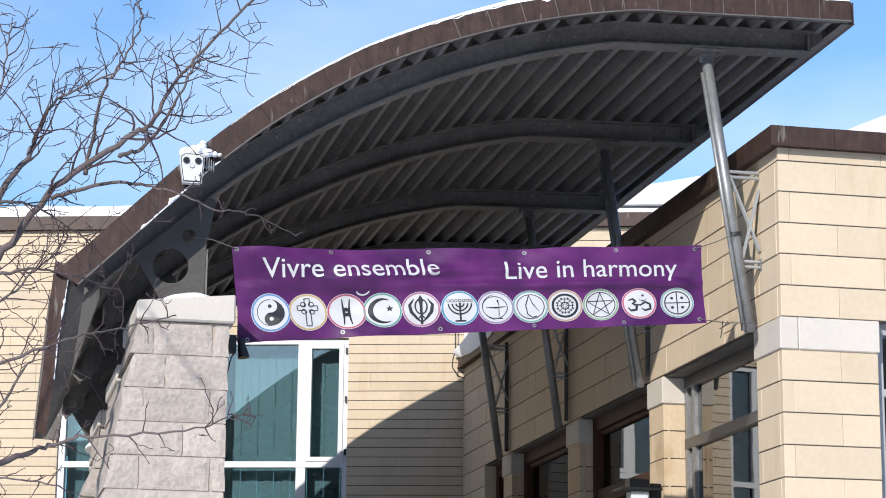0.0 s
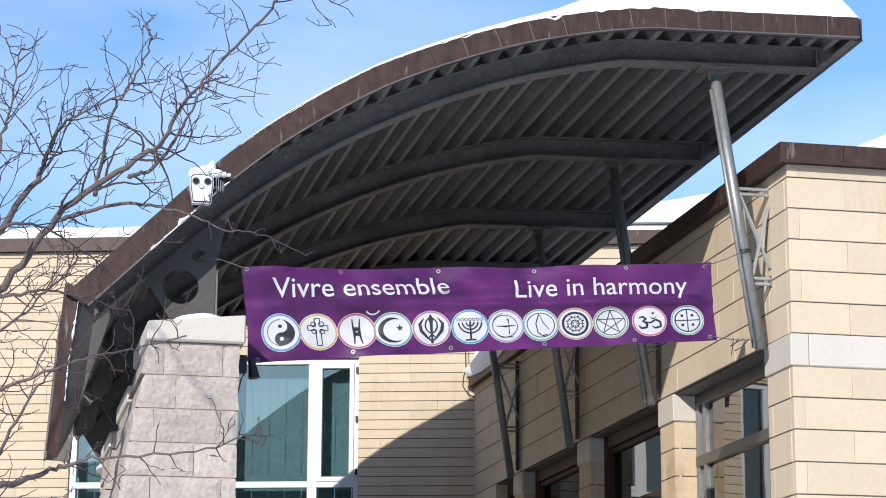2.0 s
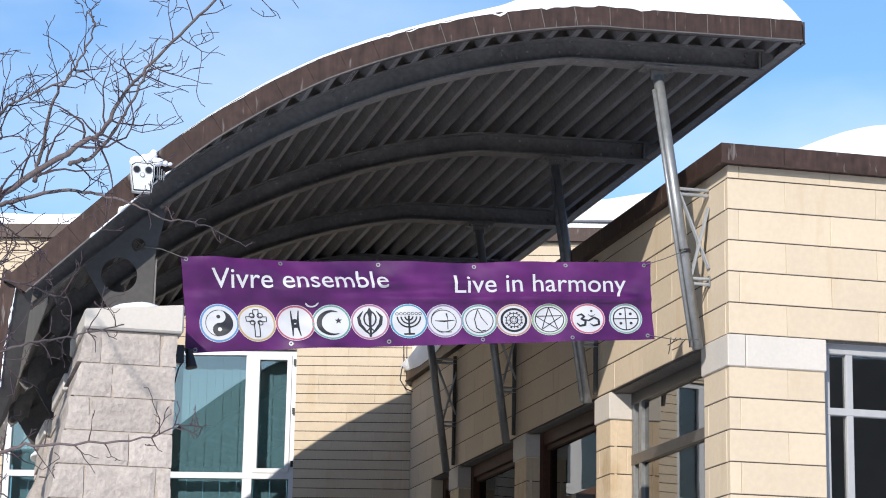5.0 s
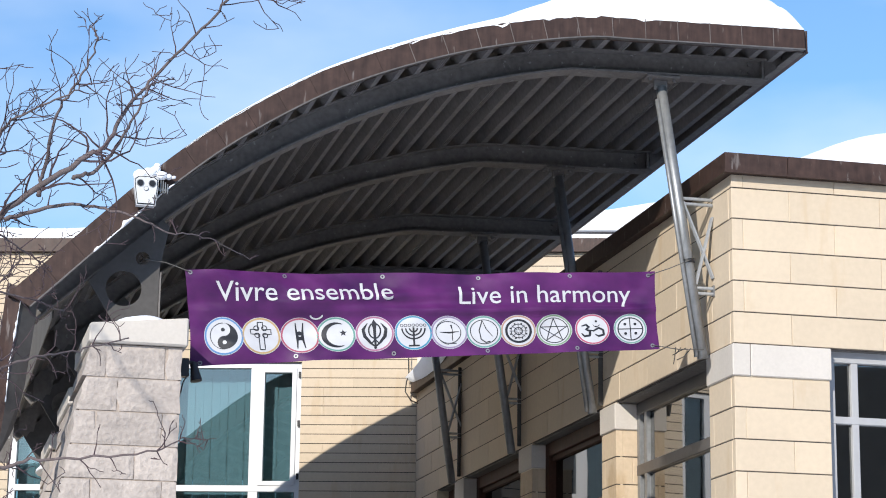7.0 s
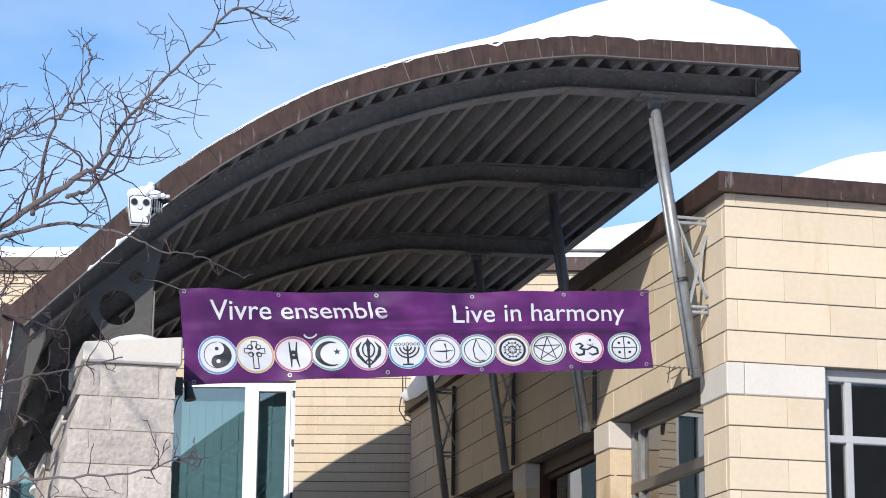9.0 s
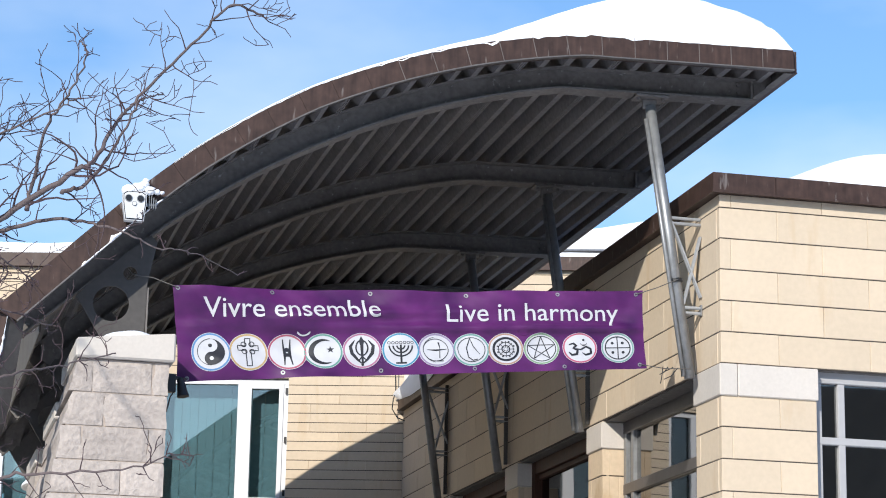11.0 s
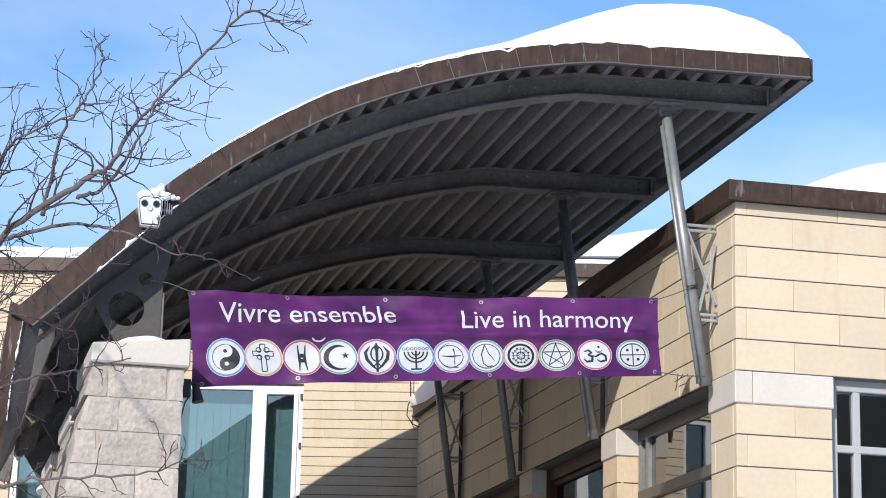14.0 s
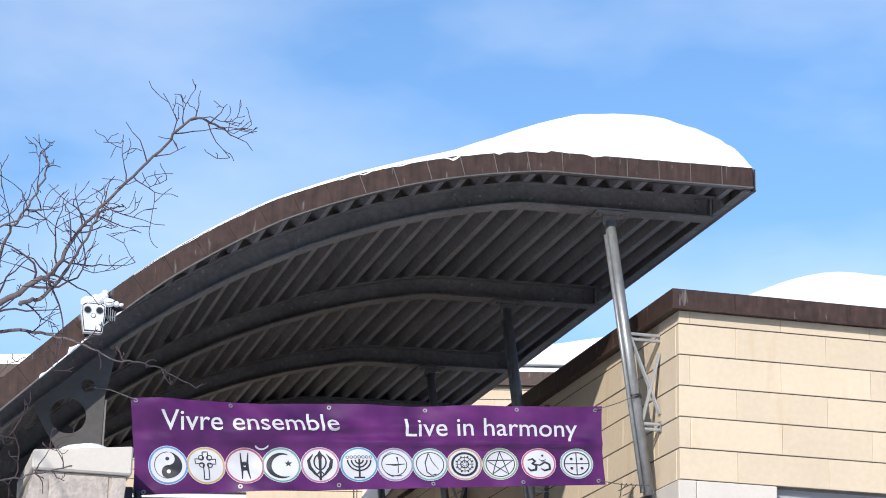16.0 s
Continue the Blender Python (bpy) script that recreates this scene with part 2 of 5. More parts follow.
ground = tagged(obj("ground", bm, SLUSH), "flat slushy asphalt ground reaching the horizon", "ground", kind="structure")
# unseen snow sheet before the building, softly heaped, added to light the canopy's underside
bm = bmesh.new()
bmesh.ops.create_grid(bm, x_segments=70, y_segments=40, size=1)
for v in bm.verts:
    rim = min(1.0, 6 * (1 - max(abs(v.co.x), abs(v.co.y))))
    x, y = 3.0 + v.co.x * 16.0, 5.0 + v.co.y * 7.2
    v.co = Vector((x, y, 0.004 + rim * (0.12 + 0.05 * noise.noise((x * 0.7, y * 0.7, 2.0)))))
tagged(obj("snow_lawn", bm, SNOW, smooth=True), "unseen snow sheet added to bounce light under the canopy", "snow", kind="structure")

# ---- walls of large buff blocks ----
COURSE, LONG, DEEP = 0.2, 0.62, 0.05
_blocks = {}


def block_mesh(w, h, mat):
    """One dressed block: face towards -y, chamfered edges, 18 triangles."""
    key = (round(w, 3), round(h, 3), mat.name)
    if key not in _blocks:
        c = 0.003 if h > 0.12 else 0.0015
        o = [(0, 0), (w, 0), (w, h), (0, h)]
        i = [(c, c), (w - c, c), (w - c, h - c), (c, h - c)]
        vs = [(x, DEEP, z) for x, z in o] + [(x, c, z) for x, z in o] + [(x, 0, z) for x, z in i]
        fs = [(8, 9, 10, 11)]
        for j in range(4):
            q = (j + 1) % 4
            fs += [(4 + j, 4 + q, 8 + q, 8 + j), (j, q, 4 + q, 4 + j)]
        me = bpy.data.meshes.new("block")
        me.from_pydata(vs, [], fs)
        me.materials.append(mat)
        _blocks[key] = me
    return _blocks[key]


def block_wall(wall, foot, turn, pieces, course, mat, low, joint=0.007, band=1, length=LONG, starts=None):
    """Lays blocks over pieces (u0, u1, z0, z1) of a wall's face: singly above low, joined into one mesh below it.
    foot: the face's origin; turn: degrees about z from a face towards -y. Upright joints line up over band courses;
    starts: where they fall in odd and even bands, else from each piece's end."""
    m = Matrix.Translation(foot) @ pose(0, 0, 0, 0, 0, turn)
    rest, joints = [[], []], bmesh.new()
    for u0, u1, z0, z1 in pieces:
        z = z0
        while z < z1 - 0.02:
            h = min(course - (z - 4.22 + 1e-5) % course + 1e-5, z1 - z)
            if h < 0.02:
                z += 0.021
                continue
            row = round((z - 4.22) / course)
            box(joints, (u0, 0.0035, z - joint / 2), (u1, 0.03, z + joint / 2))
            odd = row // band % 2
            u = u0 - (0.544 if odd else 0.23)
            if starts:
                u = u0 - (u0 - starts[0 if odd else 1]) % length
            while u < u1 - 0.005:
                a, b = max(u, u0), min(u + length, u1)
                if b - a > 0.03:
                    g = 0.0012
                    if z >= low:
                        ob = new("block", block_mesh(b - a - 2 * g, h - joint, mat))
                        ob.parent = wall
                        ob.matrix_basis = m @ Matrix.Translation((a + g, random.uniform(-0.0015, 0.0015), z + joint / 2))
                    else:
                        n = len(rest[0])
                        src = block_mesh(b - a - 2 * g, h - joint, mat)
                        rest[0] += [m @ (v.co + Vector((a + g, 0, z + joint / 2))) for v in src.vertices]
                        rest[1] += [[n + i for i in p.vertices] for p in src.polygons]
                u += length
            z += h
    bmesh.ops.transform(joints, matrix=m, verts=joints.verts[:])
    part("bed_joints", joints, BEDJOINT, wall, "dark raked horizontal joints")
    if rest[1]:
        me = bpy.data.meshes.new("lower_blocks")
        me.from_pydata(rest[0], [], rest[1])
        me.materials.append(BUFFJOIN)
        ob = new("lower_blocks", me)
        ob.parent = wall
        tagged(ob, kind="stuff")


XS, YF = 4.963, 12.965          # side face and front face of the one-storey wing
HEAD, TOP = 4.22, 5.306         # window heads, underside of the coping
YB = 21.85                      # inner corner with the back wall
BACK_TURN = -16.5               # the back wall turns away from the wing
ub = Vector((math.cos(radians(BACK_TURN)), math.sin(radians(BACK_TURN)), 0))
nb = Vector((ub.y, -ub.x, 0))   # its outward normal


def back(u, out, z):
    """A place on the back wall: u metres from the inner corner (left is negative), out metres proud of it."""
    return Vector((XS, YB, 0)) + ub * u + nb * out + Vector((0, 0, z))


C = 0.006                       # the core lies behind the block faces
wall_wing_front = tagged(obj("wall_wing_front", boxes(
    ((XS + C, YF + C, 0), (5.60 - C, YF + 0.45, HEAD)), ((XS + C, YF + C, HEAD + C), (9.0, YF + 0.45, TOP)),
    ((7.0, YF + C, 0), (9.0, YF + 0.45, HEAD + C))), MORTAR),
    "sunlit front wall of large buff stone blocks", "wall", kind="structure")
PILS = [(15.35, 15.69), (17.57, 17.93), (19.83, 20.15)]   # piers between the openings of the side wall
side_boxes = [((XS + C, YF + 0.452, HEAD + C), (XS + 0.35, YB + 0.3, TOP))]
side_boxes += [((XS + C, a + C, 0), (XS + 0.35, b - C, HEAD + C - 0.002)) for a, b in PILS]
side_boxes += [((XS + C, 20.9, 0), (XS + 0.35, YB + 0.3, HEAD + C - 0.002))]
wall_wing_side = tagged(obj("wall_wing_side", boxes(*side_boxes), MORTAR),
                        "side wall of buff stone blocks beside the entrance", "wall", kind="structure")
# piers' returns, dark soffits over the openings
bm = boxes(*[((XS + 0.02, a, HEAD - 0.012), (XS + 0.34, b, HEAD + C - 0.001)) for a, b in
             ((YF + 0.46, PILS[0][0] - 0.01), (PILS[0][1] + 0.01, PILS[1][0] - 0.01), (PILS[1][1] + 0.01, PILS[2][0] - 0.01), (PILS[2][1] + 0.01, 20.89))])
part("steel_lintel", bm, DARKSTEEL, wall_wing_side, "dark steel lintel over the openings")
# window band stones at the pier heads
def cap_stone(parent, lo, hi):
    return part("cap_stone", boxes((lo, hi), bevel=0.006), CAST, parent, "white cast stone at the pier's head")
cap_stone(wall_wing_front, (XS - 0.012, YF - 0.012, 4.015), (5.07, YF + 0.47, HEAD - 0.004))
cap_stone(wall_wing_front, (5.073, YF - 0.012, 4.015), (5.61, YF + 0.47, HEAD - 0.004))
for a, b in PILS:
    cap_stone(wall_wing_side, (XS - 0.012, a - 0.012, 4.015), (XS + 0.36, b + 0.012, HEAD - 0.014))

# back wall: the main building, with narrow courses and a tall window
WL, WR, WB, WT = -4.12, -1.17, 2.6, 5.62        # its windows: left, right, sill, head
PL, PR = -2.86, -2.50                           # the wall between the two windows
def back_box(bm, u0, u1, o0, o1, z0, z1):
    hexa(bm, [back(u, o, z0) for u, o in ((u0, o1), (u1, o1), (u1, o0), (u0, o0))], [back(u, o, z1) for u, o in ((u0, o1), (u1, o1), (u1, o0), (u0, o0))])
bm = bmesh.new()
for u0, u1, z0, z1 in ((-9.0, WL, 0, 6.76), (WR, 0.0, 0, 6.76), (WL, WR, WT, 6.76), (WL, WR, 0, WB), (PL, PR, WB, WT), (0.0, 7.0, 5.3, 6.76)):
    back_box(bm, u0, u1, -0.4, -C, z0, z1)
bmesh.ops.recalc_face_normals(bm, faces=bm.faces[:])
wall_back = tagged(obj("wall_back", bm, MORTAR), "tall buff wall of narrow stone courses behind the canopy", "wall", kind="structure")

# copings
def coping(name, runs, label, lips=()):
    e = thing(name, label, "coping", kind="structure")
    for bm in lips:
        part("drip_lip", bm, COPPER, e)
    for bm in runs:
        part("coping_length", bm, COPPER, e)
    return e
runs = []
ys = [YF - 0.06, 14.6, 16.6, 18.6, 20.6, YB]
for a, b in zip(ys, ys[1:]):
    runs.append(boxes(((XS - 0.06, a + 0.0015, TOP), (XS + 0.36, b - 0.0015, TOP + 0.125))))
for a, b in zip((XS + 0.363, 6.1, 7.6), (6.097, 7.597, 9.05)):
    runs.append(boxes(((a, YF - 0.06, TOP), (b, YF + 0.46, TOP + 0.125))))
lips = [boxes(((XS - 0.068, YF - 0.068, TOP - 0.006), (XS - 0.058, YB, TOP + 0.012))), boxes(((XS - 0.057, YF - 0.068, TOP - 0.006), (9.05, YF - 0.058, TOP + 0.012)))]
coping("coping_wing", runs, "dark brown metal coping round the flat wing roof", lips)
runs = []
for u in range(-9, 7, 2):
    bm = bmesh.new()
    back_box(bm, u + 0.002, u + 1.998, -0.45, 0.06, 6.76, 6.90)
    bmesh.ops.recalc_face_normals(bm, faces=bm.faces[:])
    runs.append(bm)
coping("coping_back", runs, "brown metal coping on the tall back wall")

# ---- canopy ----
# side profile: a straight tip, an arc, then a turned-down end; it runs along y over four frames
AX, AZ, AR = 4.899, 0.647, 5.441
FRAMES = (13.3, 15.65, 17.9, 19.97)
NOSE, TAIL, TIP = 12.92, 20.12, 5.335
RISE = 12.92 / 12.60            # the front edge stands above the frames, level with the deck


def profile(step=0.1):
    """Points (x, z, outward normal) of the frames' underside from the tip to the turned-down end."""
    pts = []
    a1 = math.acos((4.0 - AX) / AR)
    zk = AZ + AR * math.sin(a1)
    for i in range(8):
        t = i / 8
        x = TIP + (4.0 - TIP) * t
        pts.append((x, zk + 0.028 * (x - 4.0)))
    a2 = math.acos((1.15 - AX) / AR)
    n = int(AR * (a2 - a1) / step)
    for i in range(n + 1):
        a = a1 + (a2 - a1) * i / n
        pts.append((AX + AR * math.cos(a), AZ + AR * math.sin(a)))
    xs, zs = pts[-1]
    for i in range(1, 7):
        pts.append((xs + (0.625 - xs) * i / 6, zs - 0.90 * (xs - 0.625) * i / 6))
    xe, ze = pts[-1]
    for i in range(1, 9):
        pts.append((xe - 0.05 * i / 8, ze + (3.32 - ze) * i / 8))
    out = []
    for i, p in enumerate(pts):
        q0, q1 = pts[max(i - 1, 0)], pts[min(i + 1, len(pts) - 1)]
        d = Vector((q1[0] - q0[0], 0, q1[1] - q0[1])).normalized()
        nrm = Vector((d.z, 0, -d.x))
        # mitre so that offsets keep their thickness at bends
        if 0 < i < len(pts) - 1:
            d0 = Vector((p[0] - q0[0], 0, p[1] - q0[1])).normalized()
            nrm = nrm / max(0.5, abs(nrm.dot(Vector((d0.z, 0, -d0.x)))))
        out.append((Vector((p[0], 0, p[1])), nrm))
    return out


PROF = profile()


def along(s):
    """Point and normal at s metres along the profile from the tip."""
    for (p, n), (q, m) in zip(PROF, PROF[1:]):
        d = (q - p).length
        if s <= d:
            return p.lerp(q, s / d), n.lerp(m, s / d)
        s -= d
    return PROF[-1]


SPAN = sum((b[0] - a[0]).length for a, b in zip(PROF, PROF[1:]))


def lift(x):
    """How far the roof edge rises above the frames along the arc."""
    return float(np.interp(x, (0.62, 1.07, 1.7, 2.36, 3.23, 3.6, 4.1), (0.0, 0.03, 0.066, 0.080, 0.045, 0.025, 0.0)))


def sweep(bm, o0, o1, y0, y1, s0=0.0, s1=None, step=None, up=0):
    """A bar of section (o0..o1 from the underside, y0..y1) along the profile."""
    if step or s0 > 0 or s1:
        s1 = s1 or SPAN
        n = max(1, round((s1 - s0) / (step or 0.1)))
        pts = [along(s0 + (s1 - s0) * i / n) for i in range(n + 1)]
    else:
        pts = PROF
    rings = [[bm.verts.new(p + n * (o + up * lift(p.x)) + Vector((0, y, 0))) for o, y in ((o0, y0), (o1, y0), (o1, y1), (o0, y1))] for p, n in pts]
    for a, b in zip(rings, rings[1:]):
        for j in range(4):
            bm.faces.new((a[j], a[(j + 1) % 4], b[(j + 1) % 4], b[j]))
    bm.faces.new(rings[0])
    bm.faces.new(rings[-1][::-1])


def raised(bm):
    """Lifts work built along the frames' line up to the front edge."""
    eye = Vector(EYE)
    for v in bm.verts:
        v.co = eye + (v.co - eye) * RISE
    return bm


def reach(x):
    """Length along the profile at which its underside reaches x."""
    s = 0.0
    for a, b in zip(PROF, PROF[1:]):
        if b[0].x <= x <= a[0].x:
            return s + (a[0].x - x) / (a[0].x - b[0].x) * (b[0] - a[0]).length
        s += (b[0] - a[0]).length
    return s


FOOT = reach(0.93)              # the rear frames end on their piers
HEEL = reach(0.72)              # roof and deck stop short of the turned-down end
SPLIT = FRAMES[0] + 0.10        # only the front strip turns down at its foot


def swept(*bars, up=0):
    bm = bmesh.new()
    for b in bars:
        sweep(bm, *b, up=up)
    bmesh.ops.recalc_face_normals(bm, faces=bm.faces[:])
    return bm


BEAM, SOLE = 0.134, -0.014       # top and underside of the frames
FRONT = NOSE / RISE
ELBOW = reach(0.625)
canopy = thing("entrance_canopy", "wave-shaped charcoal steel entrance canopy with a corrugated underside", "canopy")
for y in FRAMES:
    end = () if y == FRAMES[0] else (0.0, FOOT)
    beam = part("curved_beam", swept((SOLE + 0.012, BEAM - 0.01, y - 0.006, y + 0.006, *end)), DARKSTEEL, canopy, "charcoal curved steel beam")
    part("bottom_flange", swept((SOLE, SOLE + 0.012, y - 0.069, y + 0.069, *end)), DARKSTEEL, beam)
    part("top_flange", swept((BEAM - 0.01, BEAM, y - 0.069, y + 0.069, *end)), DARKSTEEL, beam)
    e = along(0.02)[0]
    part("end_plate", boxes(((e.x - 0.015, y - 0.05, e.z), (e.x, y + 0.05, e.z + BEAM))), DARKSTEEL, beam)
    for dz in (0.05, 0.1):
        part("bolt", tubes((((e.x - 0.09, y - 0.025, e.z + dz), (e.x - 0.09, y - 0.006, e.z + dz)), 0.014), sides=6), DARKSTEEL, beam)
# corrugated deck, its flutes along y
PITCH, FLUTE = 0.1496, 0.098
def flute(s):
    """Height of the flutes, which die out towards the foot."""
    return FLUTE * min(1.0, max(0.06, (along(s)[0].x - 1.0) / 0.9))


cut = [(-0.125, BEAM + FLUTE), (-0.08, BEAM + FLUTE)]
laps = []
s, k = 0.088 - PITCH, -1
while s < SPAN - PITCH:
    for f, o in ((0.0, 0), (0.27, 0), (0.40, 1), (0.87, 1)):
        cut.append((s + f * PITCH, BEAM + o * flute(s)))
    if k % 4 == 2:
        laps.append(s + 0.13 * PITCH)
    s += PITCH
    k += 1
cut.append((SPAN, BEAM + 0.001))
for ya, yb, last in ((NOSE + 0.03, SPLIT, HEEL), (SPLIT, TAIL, FOOT)):
    bm = bmesh.new()
    ends = []
    for s, o in cut:
        if s > last + 0.001:
            break
        p, n = along(s)
        ends.append([bm.verts.new(p + n * (o + t) + Vector((0, y, 0))) for t, y in ((0, ya), (0, yb), (0.004, yb), (0.004, ya))])
    for a, b in zip(ends, ends[1:]):
        for j in range(4):
            bm.faces.new((a[j], a[(j + 1) % 4], b[(j + 1) % 4], b[j]))
    bmesh.ops.recalc_face_normals(bm, faces=bm.faces[:])
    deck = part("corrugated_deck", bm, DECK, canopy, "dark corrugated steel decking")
    for s in laps:                      # each fourth flute carries the lap of two sheets
        if s < last - 0.05:
            bm = bmesh.new()
            for d in (-0.011, 0.007):
                sweep(bm, BEAM - 0.007, BEAM + 0.002, ya, yb, s + d, s + d + 0.007, 0.007)
            bmesh.ops.recalc_face_normals(bm, faces=bm.faces[:])
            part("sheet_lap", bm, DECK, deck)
for ya, yb, last in ((NOSE + 0.03, SPLIT, HEEL), (SPLIT, TAIL, FOOT)):
    bm = bmesh.new()
    rows = []
    for i in range(71):
        t = -0.125 + (last + 0.125) * i / 70
        p, n = along(t)
        rows.append([bm.verts.new(p + n * (BEAM + flute(t) + o) + Vector((0, y, 0))) for o, y in ((0.006, ya), (0.012, ya), (0.012, yb), (0.006, yb))])
    for a, b in zip(rows, rows[1:]):
        for j in range(4):
            bm.faces.new((a[j], a[(j + 1) % 4], b[(j + 1) % 4], b[j]))
    bm.faces.new(rows[0])
    bm.faces.new(rows[-1][::-1])
    bmesh.ops.recalc_face_normals(bm, faces=bm.faces[:])
    part("roof_skin", bm, ASPHALT, canopy)
part("flute_closure", swept((BEAM + 0.002, BEAM + FLUTE + 0.004, NOSE + 0.032, NOSE + 0.04, -0.125, reach(1.9))), DARKSTEEL, canopy)
# edge members
e = along(0)[0]
ex, ez = e.x * RISE, EYE[2] + (e.z - EYE[2]) * RISE
part("edge_channel", boxes(((ex - 0.008, NOSE + 0.05, ez - 0.004), (ex, TAIL, ez + 0.13))), DARKSTEEL, canopy)
part("channel_flange", boxes(((ex - 0.05, NOSE + 0.05, ez - 0.012), (ex + 0.004, TAIL, ez - 0.0045))), DARKSTEEL, canopy)
part("edge_trim", boxes(((ex + 0.001, NOSE + 0.032, ez - 0.003), (ex + 0.03, TAIL, ez + 0.137))), COPPER, canopy, "dark metal trim on the canopy's tip")
part("trim_lip", boxes(((ex + 0.005, NOSE + 0.032, ez - 0.012), (ex + 0.034, TAIL, ez - 0.0035))), COPPER, canopy)
for y in FRAMES:                        # brackets from the frames' ends to the edge channel
    bm = bmesh.new()
    A, B, d = (e.x + 0.002, ex - 0.009), (y - 0.006, y + 0.006), BEAM
    hexa(bm, ((A[0], B[0], e.z + 0.03), (A[1], B[0], ez + 0.01), (A[1], B[1], ez + 0.01), (A[0], B[1], e.z + 0.03)),
         ((A[0], B[0], e.z + d), (A[1], B[0], ez + 0.11), (A[1], B[1], ez + 0.11), (A[0], B[1], e.z + d)))
    bmesh.ops.recalc_face_normals(bm, faces=bm.faces[:])
    part("end_bracket", bm, DARKSTEEL, canopy)
part("tail_trim", swept((0.0, 0.245, TAIL, TAIL + 0.03, -0.12, reach(1.5))), COPPER, canopy, "brown metal trim on the canopy's rear edge")
# brown fascia in short lengths, with pale seams and drip edges
n = 25
for i in range(n):
    a, b = ELBOW * i / n + 0.0008, ELBOW * (i + 1) / n - 0.0008
    bm = bmesh.new()
    sweep(bm, 0.004, 0.135, FRONT, FRONT + 0.03, a, b, 0.08, 1)
    bmesh.ops.recalc_face_normals(bm, faces=bm.faces[:])
    panel = part("fascia_panel", raised(bm), COPPER, canopy, "brown weathered metal fascia length")
    if b > 2.7:                         # the joints of the steep part are soldered flush
        continue
    bm = bmesh.new()
    sweep(bm, 0.006, 0.134, FRONT - 0.003, FRONT + 0.002, b - 0.0022, b + 0.0022, 0.008, 1)
    bmesh.ops.recalc_face_normals(bm, faces=bm.faces[:])
    part("seam", raised(bm), SEAM, panel)
part("top_flashing", raised(swept((0.122, 0.130, FRONT + 0.03, FRONT + 0.189, 0.0, ELBOW), up=1)), COPPER, canopy)
part("drip_edge", raised(swept((-0.004, 0.004, FRONT - 0.006, FRONT + 0.034, 0.0, ELBOW), up=1)), LIP, canopy, "thin pale metal drip edge")
part("ledge", raised(swept((-0.001, 0.012, FRONT + 0.034, FRONT + 0.06, 0.0, ELBOW), up=1)), COPPER, canopy)
# the turned-down end: a folded leg with a crease down its middle, cut to a point
CREASE = [(0.602, 4.280), (0.590, 4.240), (0.543, 3.837), (0.532, 3.590), (0.498, 3.288)]
EDGE_L = [(0.512, 4.340), (0.507, 4.305), (0.486, 4.029), (0.469, 3.687), (0.442, 3.345)]
EDGE_R = [(0.706, 4.275), (0.690, 4.230), (0.664, 3.962), (0.640, 3.727), (0.587, 3.478)]
# the inner fold's shade is in its darker steel colour
for name, edge, mat, label in (("outer_fold", EDGE_L, COPPER, "ribbed brown outer face of the turned-down end"), ("inner_fold", EDGE_R, FOOTSTEEL, "grey inner face of the turned-down end, shade in its colour")):
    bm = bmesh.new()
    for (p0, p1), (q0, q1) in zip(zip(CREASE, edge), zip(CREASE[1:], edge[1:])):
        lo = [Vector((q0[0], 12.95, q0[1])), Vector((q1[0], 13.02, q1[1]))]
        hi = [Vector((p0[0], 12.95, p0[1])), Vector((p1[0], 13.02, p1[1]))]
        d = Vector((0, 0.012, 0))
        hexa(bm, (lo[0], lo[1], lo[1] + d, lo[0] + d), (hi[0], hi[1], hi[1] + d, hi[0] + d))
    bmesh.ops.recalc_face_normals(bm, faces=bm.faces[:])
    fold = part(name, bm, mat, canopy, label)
    if mat is COPPER:
        for i in range(9):
            t = 0.55 + 0.05 * i
            z = 4.24 - 0.95 * t
            x = float(np.interp(-z, [-q[1] for q in CREASE], [q[0] for q in CREASE]))
            part("rib", tubes((((x - 0.006, 12.952, z - 0.01), (x - 0.052, 13.012, z + 0.035)), 0.0032), sides=5), COPPER, fold)
# dark sheet behind the turned-down end, added to keep sun off the rear piers
part("shade_sheet", boxes(((0.80, SPLIT + 0.02, 4.22), (0.808, 17.6, 4.62))), FOOTSTEEL, canopy, "dark sheet added behind the turned-down end to shade the rear piers")
# bent heels of the rear frames, in the lighter steel to look lit behind the sheet
for y in FRAMES[1:]:
    loop = [(0.947, 4.45), (0.947, 4.57), (1.017, 4.69), (1.129, 4.78), (1.078, 4.51), (1.017, 4.41)]
    bm = flat_shape([loop], 0.012)
    for v in bm.verts:
        v.co = Vector((v.co.x, y - 0.075 + v.co.z, v.co.y))
    heel = part("heel_plate", bm, DARKSTEEL, canopy, "grey steel heel of the curved frame")
    bm = bmesh.new()
    A, B, u, v = Vector((1.129, y - 0.09, 4.78)), Vector((1.06, y - 0.09, 4.46)), Vector((0.016, 0, 0)), Vector((0, 0.14, 0))
    hexa(bm, (B - u, B + u, B + u + v, B - u + v), (A - u, A + u, A + u + v, A - u + v))
    bmesh.ops.recalc_face_normals(bm, faces=bm.faces[:])
    part("heel_flange", bm, DARKSTEEL, heel)

# leaning posts, each tied to the wall by a small lattice frame
PT, PB = Vector((4.615, 0, 5.975)), Vector((4.880, 0, 4.172))


def post_at(z):
    return PT.lerp(PB, (PT.z - z) / (PT.z - PB.z))


